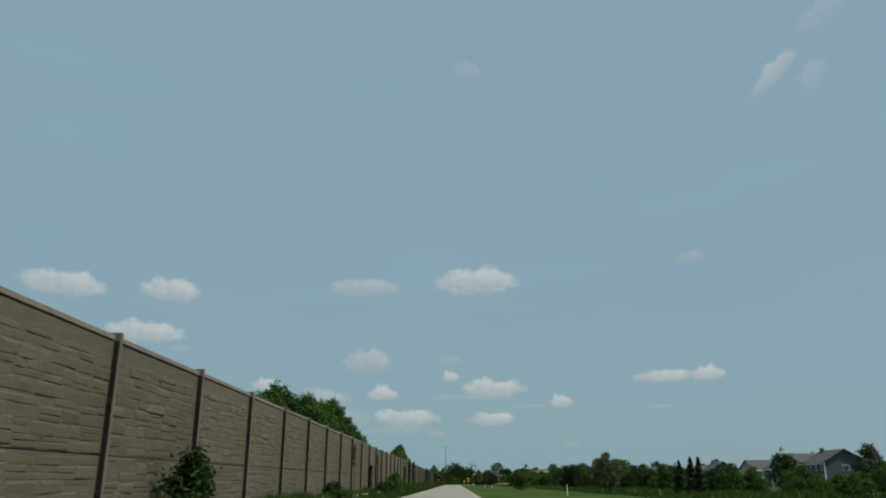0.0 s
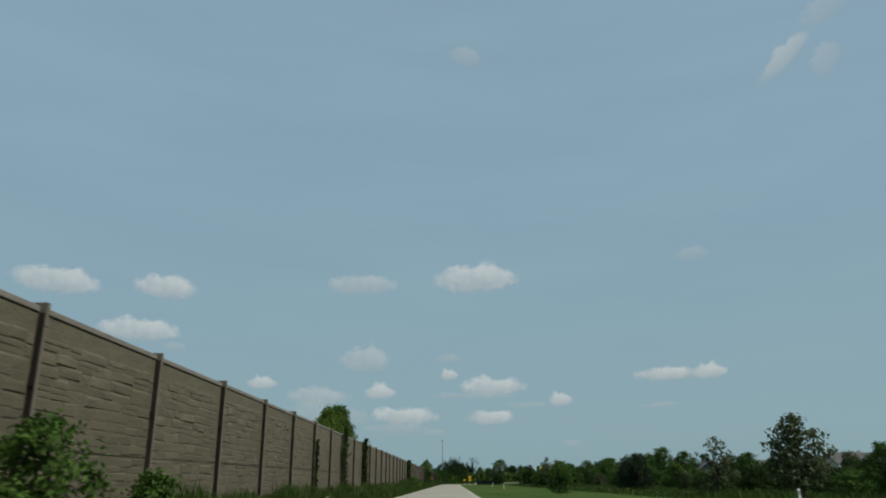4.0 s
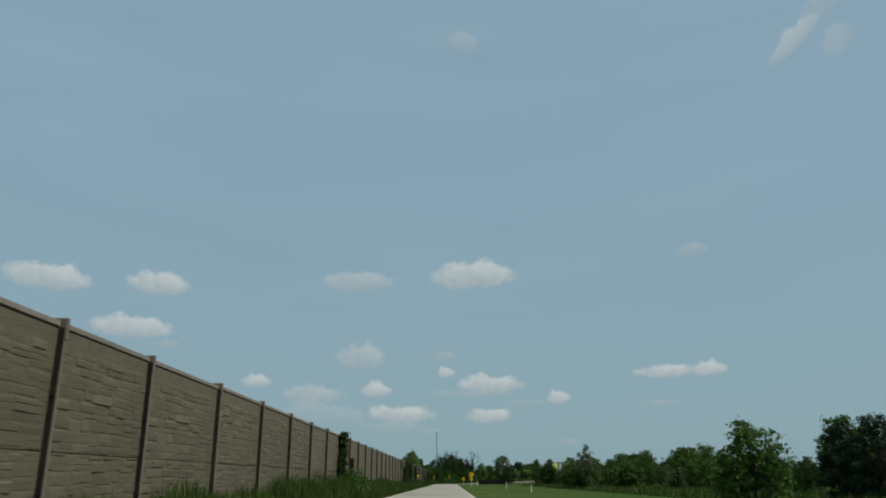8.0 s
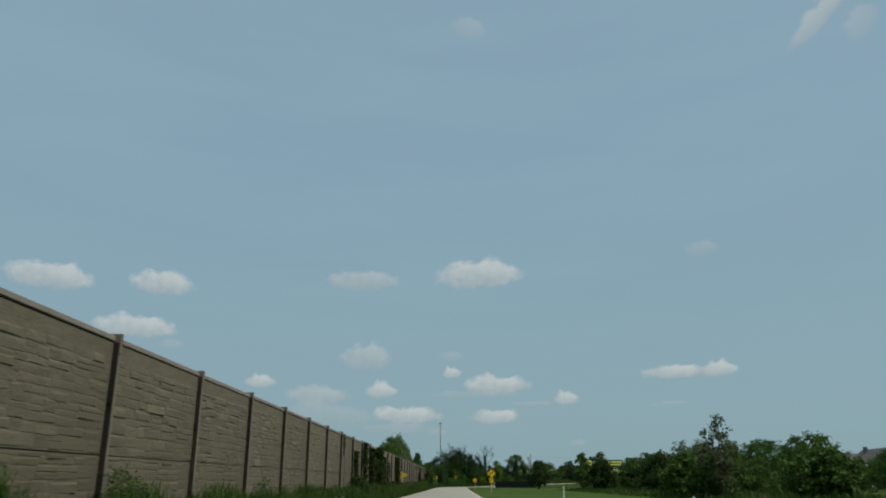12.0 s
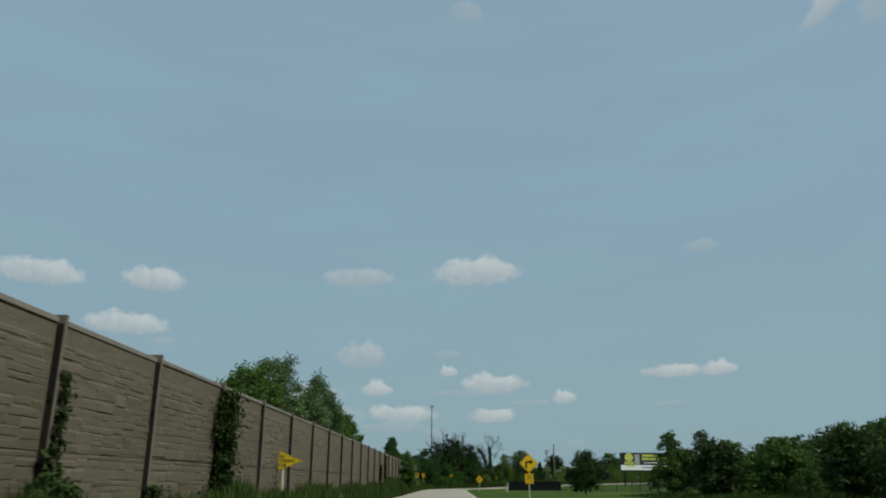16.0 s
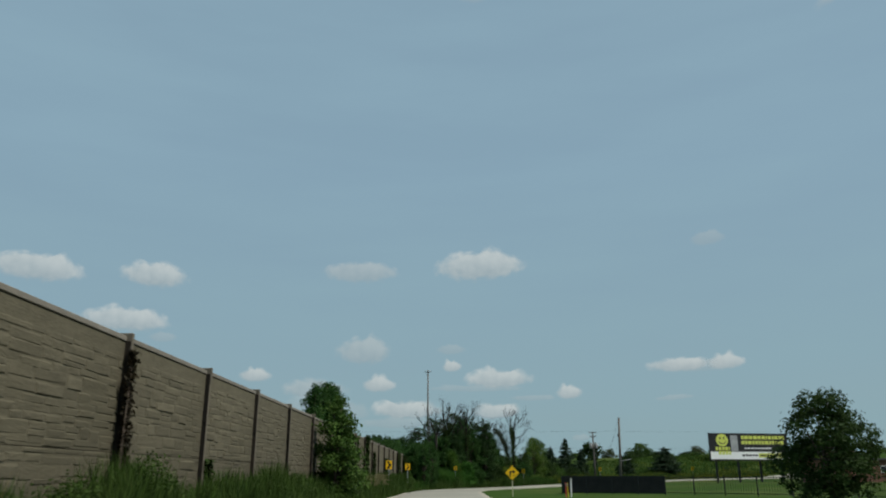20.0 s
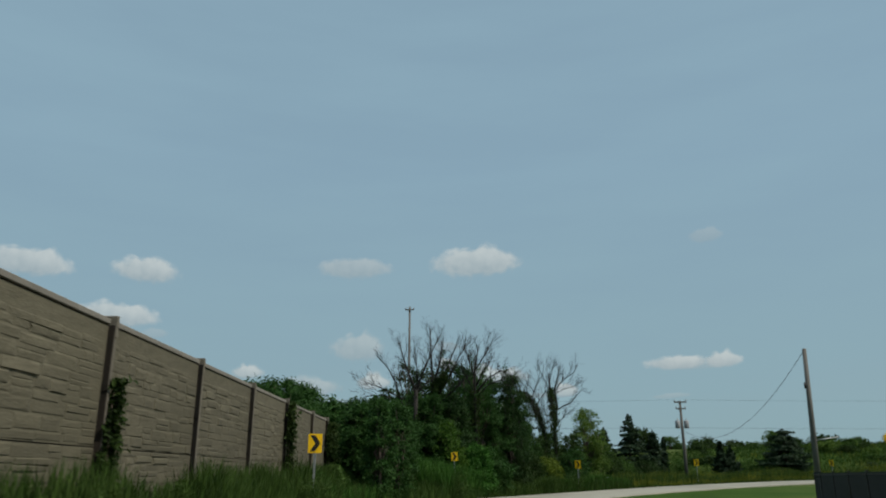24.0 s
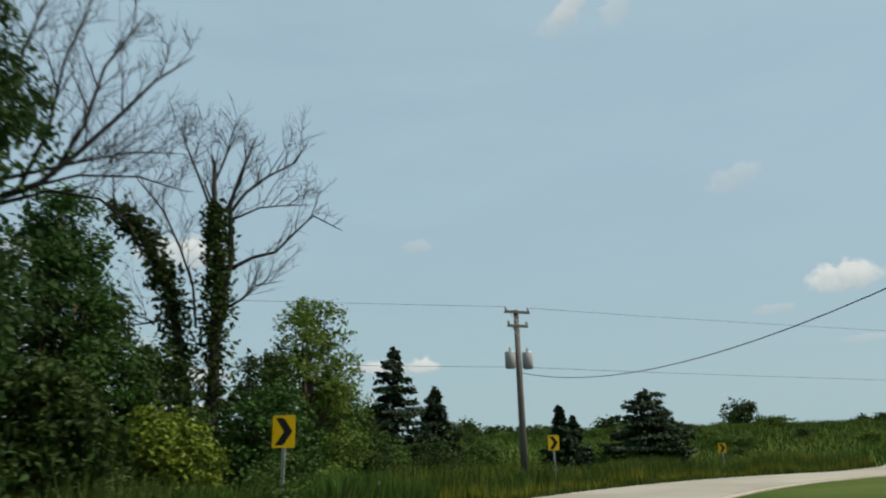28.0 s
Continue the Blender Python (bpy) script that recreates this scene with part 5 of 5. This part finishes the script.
for i, (x, y, h, w, mat, n) in enumerate(((1.9, 378.6, 3.2, 3.4, "leaf_wood", 6500), (5.2, 386.2, 3.2, 3.2, "leaf_dark", 5500), (7.1, 389.4, 2.6, 2.8, "leaf_yellow", 4600), (-0.9, 374.1, 4.7, 2.6, "leaf_lime", 8000), (1.0, 375.9, 3.3, 2.6, "leaf_fresh", 6500), (-4.4, 368.6, 2.4, 2.4, "leaf_dark", 4000), (-3.4, 370.6, 2.2, 2.2, "leaf_dark", 4000), (5.6, 391.2, 5.6, 3.0, "leaf_dark", 6000), (7.0, 391.8, 4.4, 2.6, "leaf_dark", 5000), (9.9, 394.4, 4.8, 3.0, "leaf_dark", 5000), (-4.2, 370.2, 2.8, 2.6, "leaf_mid", 4500),
                                           (9.6, 391.5, 3.4, 3.0, "leaf_wood", 4500), (11.9, 398, 7.3, 4.0, "leaf_light", 9500), (13.4, 400, 4.4, 3.0, "leaf_mid", 4500), (14.4, 401, 3.2, 3.0, "leaf_dark", 3600), (4.0, 382.6, 2.4, 2.6, "leaf_dark", 4000), (16.0, 404.5, 2.6, 3.4, "leaf_mid", 3600), (19.2, 406.2, 2.3, 3.2, "leaf_dark", 3600), (13.2, 403.5, 3.0, 3.2, "leaf_dark", 3600), (23.6, 410, 2.2, 3.0, "leaf_mid", 3000), (33, 415, 2.0, 3.4, "leaf_mid", 3000), (40, 418, 2.0, 3.6, "leaf_mid", 3000))):
    put(broad_tree("bush", h, w, 540 + i, int(n * 1.6), 0.095, mat, 0.0, 20, "leafy bush at the edge of the wood", "bushes at the wood's edge", category="bush", airy=0.72, spires=5), x, y, land(x, y), i)

dead = (
    (8.3, 393.0, 31, 8, 1.25, 75, "bare forked dead tree with ivy on its two trunks",
     [([(0.25, 0, 0), (0.1, 0, 2.6), (0.03, 0, 5.3), (-0.02, 0, 6.9), (-0.2, 0, 8.4), (-0.3, 0, 9.6)], 0.27, 0.06, 0.8), ([(0.03, 0, 5.0), (0.35, 0, 6.9), (0.2, 0, 8.4), (0.45, 0, 9.4), (0.75, 0, 10.4)], 0.16, 0.03, 0), ([(0.22, 0, 8.2), (0.6, -0.1, 8.8), (1.2, -0.2, 9.35), (1.9, -0.3, 9.8), (2.2, -0.3, 10.4)], 0.08, 0.02, 0),
      ([(0.28, 0, 8.0), (1.0, -0.1, 8.4), (1.6, -0.2, 8.5), (2.3, -0.2, 8.6)], 0.05, 0.012, 0), ([(0.33, 0, 6.6), (0.9, -0.1, 6.95), (1.5, -0.1, 7.15), (2.0, -0.1, 7.75), (2.5, -0.2, 8.3), (3.1, -0.3, 8.0)], 0.085, 0.02, 0), ([(0.15, 0, 5.4), (0.7, 0, 5.8), (1.0, -0.1, 6.15), (1.45, -0.2, 6.25)], 0.07, 0.018, 0),
      ([(-0.15, 0, 7.9), (-0.6, 0, 9.0), (-1.0, 0, 9.9), (-1.2, 0, 10.4)], 0.06, 0.02, 0), ([(-0.25, 0, 9.0), (0.0, 0, 9.8), (0.1, 0, 10.4)], 0.05, 0.02, 0),
      ([(-0.45, 0.2, 0), (-0.5, 0.2, 2.6), (-0.9, 0.2, 4.9), (-1.3, 0.2, 6.2), (-1.9, 0.2, 7.4), (-2.75, 0.3, 8.1)], 0.22, 0.10, 1.0), ([(-0.45, 0.1, 5.0), (-0.6, 0.1, 6.1), (-1.0, 0.1, 7.1), (-1.5, 0.1, 8.1), (-2.2, 0.1, 8.9)], 0.06, 0.02, 0), ([(-1.0, 0.2, 5.2), (-1.8, 0.2, 5.0), (-2.7, 0.3, 4.9)], 0.05, 0.012, 0)]),
    (1.1, 379.5, 8, 9, 1.4, 30, "tall bare dead tree with a drooping limb rising from the wood",
     [([(0, 0, 0), (0.05, 0, 4), (0, 0, 7.4), (0, 0, 9.0), (0.3, 0, 10.6)], 0.24, 0.04, 0.5), ([(0, 0, 8.4), (-0.4, 0, 9.6), (-0.6, 0, 10.4)], 0.1, 0.03, 0), ([(0.05, 0, 8.9), (0.7, 0, 10.0), (1.2, 0, 10.9)], 0.08, 0.025, 0), ([(0, 0, 7.6), (0.7, 0, 8.9), (1.3, 0, 9.9)], 0.1, 0.03, 0),
      ([(0.1, 0, 7.2), (0.9, 0.2, 8.3), (1.9, 0.3, 8.9), (2.6, 0.4, 8.6), (2.9, 0.4, 7.7)], 0.11, 0.02, 0), ([(0.1, 0, 6.9), (1.0, 0.2, 7.9), (1.9, 0.3, 8.2), (2.5, 0.4, 7.4)], 0.08, 0.015, 0), ([(0, 0, 7.3), (-0.6, 0, 8.4), (-1.0, 0, 9.0)], 0.08, 0.025, 0)]),
    (-1.9, 377.5, 3, 9, 1.4, 34, "tall bare dead tree with spreading limbs rising from the wood",
     [([(0, 0, 0), (0.1, 0, 4), (0.1, 0, 7.2), (0, 0, 9.6), (-0.1, 0, 11.6)], 0.26, 0.04, 0.6), ([(0.1, 0, 7.4), (0.6, -0.2, 9.2), (0.8, -0.2, 10.6)], 0.12, 0.03, 0), ([(0.2, 0, 6.8), (1.1, -0.2, 8.8), (1.8, -0.3, 10.6)], 0.12, 0.03, 0.4), ([(0.2, 0, 6.4), (1.2, -0.2, 8.0), (1.9, -0.3, 9.6), (2.6, -0.4, 10.6)], 0.11, 0.025, 0),
      ([(0.3, 0, 6.0), (1.6, -0.8, 7.2), (3.0, -1.6, 8.5)], 0.09, 0.02, 0), ([(0, 0, 6.6), (-1.0, 0.2, 7.6), (-1.8, 0.3, 8.0)], 0.08, 0.02, 0)]),
    (-2.75, 374.0, 21, 8, 1.25, 20, "bare dead tree with a V of limbs rising from the wood",
     [([(0, 0, 0), (0, 0, 4), (0, 0, 6.9)], 0.22, 0.15, 0.7), ([(0, 0, 6.7), (-0.5, 0, 8.0), (-0.9, 0, 9.2), (-1.2, 0, 10.2)], 0.12, 0.025, 0), ([(0, 0, 6.8), (0.5, 0, 8.2), (1.0, 0, 9.4), (1.4, 0, 10.3)], 0.13, 0.025, 0), ([(0.1, 0, 7.4), (0, 0, 8.6), (-0.15, 0, 9.6)], 0.07, 0.02, 0), ([(0, 0, 6.6), (0.8, 0.1, 7.4), (1.7, 0.2, 7.9)], 0.06, 0.015, 0)]),
    (-3.6, 375.2, 24, 6, 1.2, 0, "bare dead tree leaning out of the wood",
     [([(0, 0, 0), (0, 0, 4), (-0.1, 0, 6.2)], 0.18, 0.11, 0.6), ([(-0.1, 0, 6.0), (-0.5, 0, 7.4), (-1.0, 0, 8.4), (-1.8, 0, 9.3)], 0.1, 0.02, 0), ([(-0.3, 0, 6.5), (-1.4, 0, 7.1), (-2.2, 0, 7.4), (-2.8, 0, 7.3)], 0.08, 0.02, 0), ([(-0.3, 0, 6.2), (-1.2, 0, 6.6), (-2.2, 0, 6.6), (-2.9, 0, 6.3)], 0.06, 0.015, 0), ([(0, 0, 6.2), (-0.2, 0, 7.4), (-0.35, 0, 8.5)], 0.06, 0.02, 0)]),
    (4.72, 384.0, 15, 8, 1.35, 0, "bare dead tree with low sweeping limbs at the wood's edge",
     [([(0, 0, 0), (0, 0, 3), (-0.2, 0, 5.6), (-0.35, 0, 6.9), (-0.6, 0, 8.6), (-0.8, 0, 10.2)], 0.2, 0.03, 0.4), ([(-0.35, 0, 6.7), (-0.2, 0, 7.7), (-0.15, 0, 9.0), (0.1, 0, 10.2)], 0.09, 0.02, 0), ([(-0.3, 0, 6.1), (0.4, 0, 6.5), (0.9, 0, 7.1), (1.6, -0.1, 8.0), (2.1, -0.2, 8.7), (2.6, -0.2, 9.2)], 0.11, 0.02, 0), ([(0.6, 0, 6.7), (1.0, 0.1, 7.8), (1.2, 0.1, 9.0), (1.7, 0.1, 10.0)], 0.07, 0.02, 0),
      ([(0.1, 0, 6.35), (0.4, 0.2, 7.6), (0.5, 0.2, 9.0), (0.8, 0.2, 10.2)], 0.07, 0.02, 0), ([(-0.3, 0, 6.0), (0.6, 0, 6.4), (1.4, -0.1, 6.3), (1.9, -0.1, 5.9), (2.2, -0.1, 5.4)], 0.06, 0.012, 0), ([(-0.2, 0, 6.5), (1.0, 0, 7.0), (1.8, -0.1, 7.25), (2.5, -0.2, 7.3)], 0.06, 0.012, 0), ([(0, 0, 6.3), (1.0, -0.1, 6.7), (2.0, -0.1, 6.8), (2.7, -0.2, 6.6)], 0.05, 0.012, 0)]),
)
for x, y, seed, twigs, reach, ivy, label, stems in dead:
    put(dead_tree("dead_tree", stems, seed, "dead", label, twigs, reach, ivy), x, y, land(x, y), scale=0.83 if 4 < x < 5 else 1.0, sz=0.95 if x < 4 else 0.83 if x < 5 else 1.0)

for i, (x, y, top, w) in enumerate(((18.4, 409.3, 7.6, 6.2), (21.4, 411.3, 5.9, 4.6), (16.2, 412, 6.4, 5.6), (28.0, 409.5, 4.8, 2.8), (29.3, 410.4, 4.4, 2.8), (14.8, 408.5, 5.4, 2.6), (26.2, 425, 6.0, 1.6))):
    put(conifer("spruce_tree", top - land(x, y), w, 600 + i, 9000, 0.16, "needle", "dark narrow spruce tree beyond the bend", "spruces beyond the bend"), x, y, land(x, y), i)
put(conifer("fir_tree", 6.3 - land(36.3, 413), 6.6, 640, 11000, 0.17, "needle", "broad dark fir tree beyond the road", tip=0.42), 36.3, 413.0, land(36.3, 413))
for i, (x, y, h, w) in enumerate(((81.5, 454, 4.6, 6.2), (97, 449, 2.2, 3.0), (101, 447, 1.8, 3.0), (112, 445, 2.4, 4.0), (30.4, 455, 3.8, 4.8), (40, 452, 1.3, 4.6), (46, 454, 1.0, 5.5), (53, 455, 0.9, 3.6), (58, 450, 1.4, 5.0), (62.5, 450, 1.1, 4.0))):
    put(broad_tree("tree", h, w, 660 + i, 2400, 0.3, "leaf_dark", 0.03, 8, "round tree on the crest of the bank", "trees on the bank"), x, y, land(x, y), i)

# ---- low scrub on the bank ----
scrub = [broad_tree("scrub_bush", 1.5, 2.6, 680 + i, 1500, 0.13, ("leaf_mid", "leaf_light", "leaf_dark")[i], 0.0, 7, "low scrub bush on the grassy bank", "scrub on the bank", category="bush", woody=False) for i in range(3)]
rs = random.Random(61)
for k in range(58):
    x, y = rs.uniform(16, 95), rs.uniform(416, 452)
    s = rs.uniform(0.5, 1.15)
    m = Matrix.LocRotScale((x, y, land(x, y) - 0.05), Euler((0, 0, rs.uniform(0, 6))), (s * rs.uniform(1, 1.8), s, s * rs.uniform(0.6, 1)))
    ob = scrub[k] if k < 3 else copy_thing(scrub[rs.randrange(3)], m)
    ob.matrix_basis = m

# ---- ivy on the wall's posts ----
def ivy_on(k, z0, z1, w, depth, n, seed, shift=0.0, label="green ivy climbing a post of the concrete wall", mat="ivy"):
    """A hanging mat of ivy over post k, from z0 to z1, w wide; ragged at its rim."""
    n, g = int(1.7 * n), np.random.default_rng(seed)
    z = z0 + (z1 - z0) * g.uniform(0, 1, n) ** 0.9
    f = (z - z0) / (z1 - z0)
    half = w / 2 * (1.15 - 0.55 * f) * (0.75 + 0.3 * np.sin(z * 3.1 + seed) + 0.15 * np.sin(z * 9 + 2 * seed))
    y = g.normal(0, 0.5, n) * half
    x = 0.04 + 0.75 * depth * np.abs(g.normal(0, 0.55, n)) * np.exp(-(y / (half + 0.05)) ** 2 * 0.8)
    c = np.stack([x, y, z], 1)
    t = empty("ivy", pose(WALL_X + 0.08, k * BAY + 0.04 + UNEVEN.get(k, 0.0) - shift, 0))
    tagged(t, label, "climbing plant", "ivy on the wall")
    link("foliage", leaves_mesh("foliage", c, np.tile((0.8, 0, 0.2), (n, 1)), 0.085, g, 0.6), mat, t)
    rr = random.Random(seed)
    for _ in range(4):
        a = rr.uniform(-0.3, 0.3) * w
        run = ([(0.1, a, 0), (0.12, a * 0.8 + rr.uniform(-0.1, 0.1), z1 * 0.5), (0.1, a * 0.5, z1 * 0.92)], [0.018, 0.013, 0.006], 4)
        tubes("stem", [run], "bark", t)
    return t


for i, (k, z0, z1, w, depth, n) in enumerate((
        (7, 2.2, 3.4, 0.4, 0.14, 110), (10, 0.2, 3.3, 0.3, 0.12, 160), (17, 0.2, 3.0, 0.45, 0.16, 420), (19, 0.0, 4.1, 0.95, 0.3, 1000), (21, 0.0, 4.0, 0.75, 0.32, 1500), 
        (32, 0.0, 3.9, 1.5, 0.42, 3200), (33, 0.0, 2.6, 0.45, 0.2, 500), (44, 2.6, 3.7, 0.25, 0.1, 70), (45, 0.0, 3.0, 0.85, 0.3, 1300), (46, 0.0, 3.7, 0.95, 0.34, 1600), (47, 0.0, 3.5, 1.05, 0.38, 2200),
        (48, 0.0, 3.78, 1.9, 0.5, 4400), (49, 0.0, 3.2, 1.0, 0.36, 1500), (50, 0.0, 2.9, 0.4, 0.16, 420), (51, 0.0, 1.2, 0.6, 0.3, 400), (52, 0.0, 3.6, 1.6, 0.45, 2800),
        (64, 0.0, 1.7, 0.45, 0.2, 350), (70, 2.2, 3.5, 0.4, 0.16, 150), (71, 0.0, 3.9, 0.55, 0.26, 1500), (72, 0.0, 3.0, 0.55, 0.22, 800), (74, 0.0, 2.8, 0.6, 0.26, 900), (77, 0.0, 3.7, 0.85, 0.3, 1500), (79, 0.0, 3.6, 1.4, 0.5, 2200))):
    ivy_on(k, z0, z1, w, depth, n, 700 + i, {19: 0.6, 44: -0.2, 45: -0.15, 46: -0.15}.get(k, 0.0))

for k, z1 in ((63, 3.5), (62, 2.6), (9, 2.4)):
    ivy_on(k, 0.0, z1, 0.36, 0.16, 420, 760 + k, 0.16, "withered brown vine clinging to a post of the wall", "vine")

# ---- bushes and tall weeds along the wall ----
for i, (x, y, h, w, mat) in enumerate(((-5.4, 2.5, 1.7, 1.3, "leaf_dark"), (-5.5, 21.5, 0.9, 0.9, "leaf_dark"), (-5.4, 49, 0.9, 0.8, "leaf_dark"), (-5.3, 53.6, 2.1, 1.7, "leaf_mid"), (-5.4, 58, 1.1, 0.9, "leaf_mid"), (-5.4, 44, 0.9, 0.9, "leaf_dark"),
                                        (-5.2, 145.4, 1.9, 2.6, "leaf_mid"), (-5.6, 228.4, 1.0, 0.9, "leaf_dark"), (-5.5, 203.4, 1.3, 1.2, "leaf_dark"), (-5.5, 315, 0.9, 0.9, "leaf_mid"), (-5.3, 358, 1.6, 1.5, "leaf_mid"))):
    put(broad_tree("bush", h, w, 800 + i, 2600, 0.1, mat, 0.0, 8, "leafy bush at the foot of the concrete wall", "bushes along the wall", category="bush"), x, y, land(x, y) - 0.1, i, 0.8)

weeds = []
for i in range(4):
    weeds.append(broad_tree("weed_clump", 1.0 + 0.12 * i, 1.1, 850 + i, 1500, 0.045, "grass", 0.0, 7, "soft leafy green weeds at the foot of the wall", "weeds along the wall", category="weeds", woody=False))
rw = random.Random(41)
k, y = 0, 128.0
while y < 362:
    thick = 0.5 if 175 < y < 280 else 0.8
    x, s = rw.uniform(-5.7, -5.05), thick * rw.uniform(0.55, 1.1)
    m = Matrix.LocRotScale((x, y, land(x, y) - 0.03), Euler((0, 0, rw.uniform(0, 6))), (s, s, s * rw.uniform(0.85, 1.15)))
    ob = weeds[k] if k < 4 else copy_thing(weeds[rw.randrange(4)], m)
    ob.matrix_basis = m
    k += 1
    y += rw.uniform(0.9, 3.0) * (1.6 if thick < 1 else 0.7)

for x, y, s in ((-5.0, 331.6, 1.0), (-4.7, 350.7, 1.1), (-0.2, 371.5, 1.35), (-0.7, 371.7, 1.2), (9.0, 387.2, 1.0), (9.4, 387.9, 1.1), (22.4, 400.9, 1.0)):
    m = Matrix.LocRotScale((x, y, land(x, y) - 0.03), Euler((0, 0, x)), (s, s, s * 1.15))
    copy_thing(weeds[rw.randrange(4)], m).matrix_basis = m

g = np.random.default_rng(9)


def weed_strip(name, y0, y1, x0, x1, per_m, h0, h1, material, label, width=0.011, patchy=0.6):
    n = int((y1 - y0) * per_m)
    y, x = g.uniform(y0, y1, n), g.uniform(x0, x1, n)
    patch = 0.5 + 0.5 * np.sin(y * 0.9 + x) * np.sin(y * 0.37 + 1.3)
    keep = g.uniform(0, 1, n) < 1 - patchy * (1 - patch)
    x, y, patch = x[keep], y[keep], patch[keep]
    h = (h0 + (h1 - h0) * patch) * g.uniform(0.55, 1.1, len(x))
    z = np.array([land(a, b) for a, b in zip(x, y)]) - 0.02
    ob = link(name, blades_mesh(name, np.stack([x, y, z, h], 1), int(y0) + 107, width), material)
    return tagged(ob, label, "grass", kind="stuff")


for y0, y1, h0, h1, per in ((-40, 60, 0.2, 0.5, 200), (60, 125, 0.3, 0.75, 260), (125, 175, 0.4, 1.05, 330), (175, 235, 0.3, 0.75, 280), (235, 286, 0.35, 0.85, 280), (286, 330, 0.6, 1.2, 600), (330, 366, 0.6, 1.2, 650)):
    weed_strip("tall_grass", y0, y1, -5.95, -4.75, per, h0, h1, "grass", "tall uncut green grass along the foot of the wall", 0.012)
for y0, y1 in ((70, 130), (150, 175), (225, 300)):
    weed_strip("seed_stalks", y0, y1, -5.9, -5.0, 7, 0.5, 0.95, "straw", "dry brown seed stalks among the grass", 0.008, 0.9)


def ring_strip(name, a0, a1, r0, r1, n, h0, h1, material, label, width=0.016):
    a, r = np.radians(g.uniform(a0, a1, n)), g.uniform(r0, r1, n)
    x, y = BEND.x - r * np.cos(a), BEND.y + r * np.sin(a)
    patch = 0.5 + 0.5 * np.sin(x * 0.7) * np.sin(y * 0.5 + 1)
    h = (h0 + (h1 - h0) * patch) * g.uniform(0.5, 1.1, n)
    z = np.array([land(p, q) for p, q in zip(x, y)]) - 0.02
    ob = link(name, blades_mesh(name, np.stack([x, y, z, h], 1), n, width), material)
    return tagged(ob, label, "grass", kind="stuff")


ring_strip("tall_grass", 4, 34, 63.9, 67.0, 24000, 0.6, 1.2, "grass", "tall green grass in front of the wood")
ring_strip("tall_grass", 0, 85, 63.6, 67.5, 30000, 0.7, 1.5, "grass", "tall green grass outside the bend")
ring_strip("tall_grass", 14, 40, 63.15, 63.9, 5000, 0.6, 1.35, "grass", "tall green grass at the edge of the bend")
ring_strip("reeds", 20.5, 25.5, 63.3, 66.2, 6000, 1.5, 2.4, "reed", "tall bright green reeds before the wood", 0.022)
ring_strip("reeds", 5, 17, 63.6, 66.0, 6500, 0.6, 1.25, "reed", "soft bright green grass before the wall's end", 0.016)
ring_strip("reeds", 37, 46, 63.0, 64.4, 5000, 0.7, 1.3, "reed", "soft bright green grass at the edge of the bend", 0.016)
ring_strip("yellow_weeds", 47, 85, 63.4, 64.8, 6000, 0.4, 0.95, "goldenrod", "yellow-green weeds at the road's edge", 0.014)
ring_strip("roadside_grass", -3, 85, 62.9, 63.8, 7000, 0.2, 0.5, "grass", "short green grass at the road's edge")
ring_strip("tall_grass", 34, 46, 62.97, 63.4, 2600, 0.7, 1.3, "grass", "tall green grass at the edge of the bend")
ring_strip("yellow_weeds", 30, 85, 64.6, 69.5, 12000, 0.7, 1.4, "goldenrod", "yellow-green weeds outside the bend")


def field_grass(name, x0, x1, y0, y1, n, h0, h1, material, label, width):
    x, y = g.uniform(x0, x1, n), g.uniform(y0, y1, n)
    out = np.hypot(x - BEND.x, y - BEND.y)
    keep = ~((out > 55.8) & (out < 63.5) & (y > 345)) & (x > 2.4)
    x, y = x[keep], y[keep]
    h = g.uniform(h0, h1, len(x)) * (0.7 + 0.5 * np.abs(np.sin(x * 0.4) * np.sin(y * 0.21)))
    if name == "field_grass":
        h *= np.clip((x - x0 + 1.0) / 6.0, 0.25, 1.0)
    z = np.array([land(p, q) for p, q in zip(x, y)]) - 0.03
    ob = link(name, blades_mesh(name, np.stack([x, y, z, h], 1), n + 1, width), material)
    return tagged(ob, label, "grass", kind="stuff")


field_grass("field_grass", 17, 34, 10, 300, 60000, 0.3, 0.75, "grass", "rough tall green grass of the field", 0.03)
field_grass("dry_grass", 18, 32, 20, 260, 900, 0.4, 0.8, "straw", "dry straw-coloured grass in the field", 0.03)
field_grass("bank_grass", 10, 75, 404, 450, 60000, 0.25, 0.6, "rough_grass", "rough green grass on the bank", 0.03)
field_grass("bank_weeds", 10, 75, 404, 440, 5000, 0.4, 0.8, "goldenrod", "yellow-green weeds on the bank", 0.02)

# pale flowering weeds by the wall
gg = np.random.default_rng(12)
c = []
for _ in range(300):
    p = np.array((gg.uniform(-5.8, -4.5), gg.uniform(316, 325.5), gg.uniform(0.9, 1.5)))
    c.append(p + gg.normal(0, 0.045, (14, 3)) * (1, 1, 0.35))
c = np.concatenate(c)
tagged(link("pale_flowers", leaves_mesh("pale_flowers", c, np.tile((0, 0, 1.0), (len(c), 1)), 0.035, gg), "flower"), "pale dry umbel flowers in the weeds by the wall", "flowers", kind="stuff")
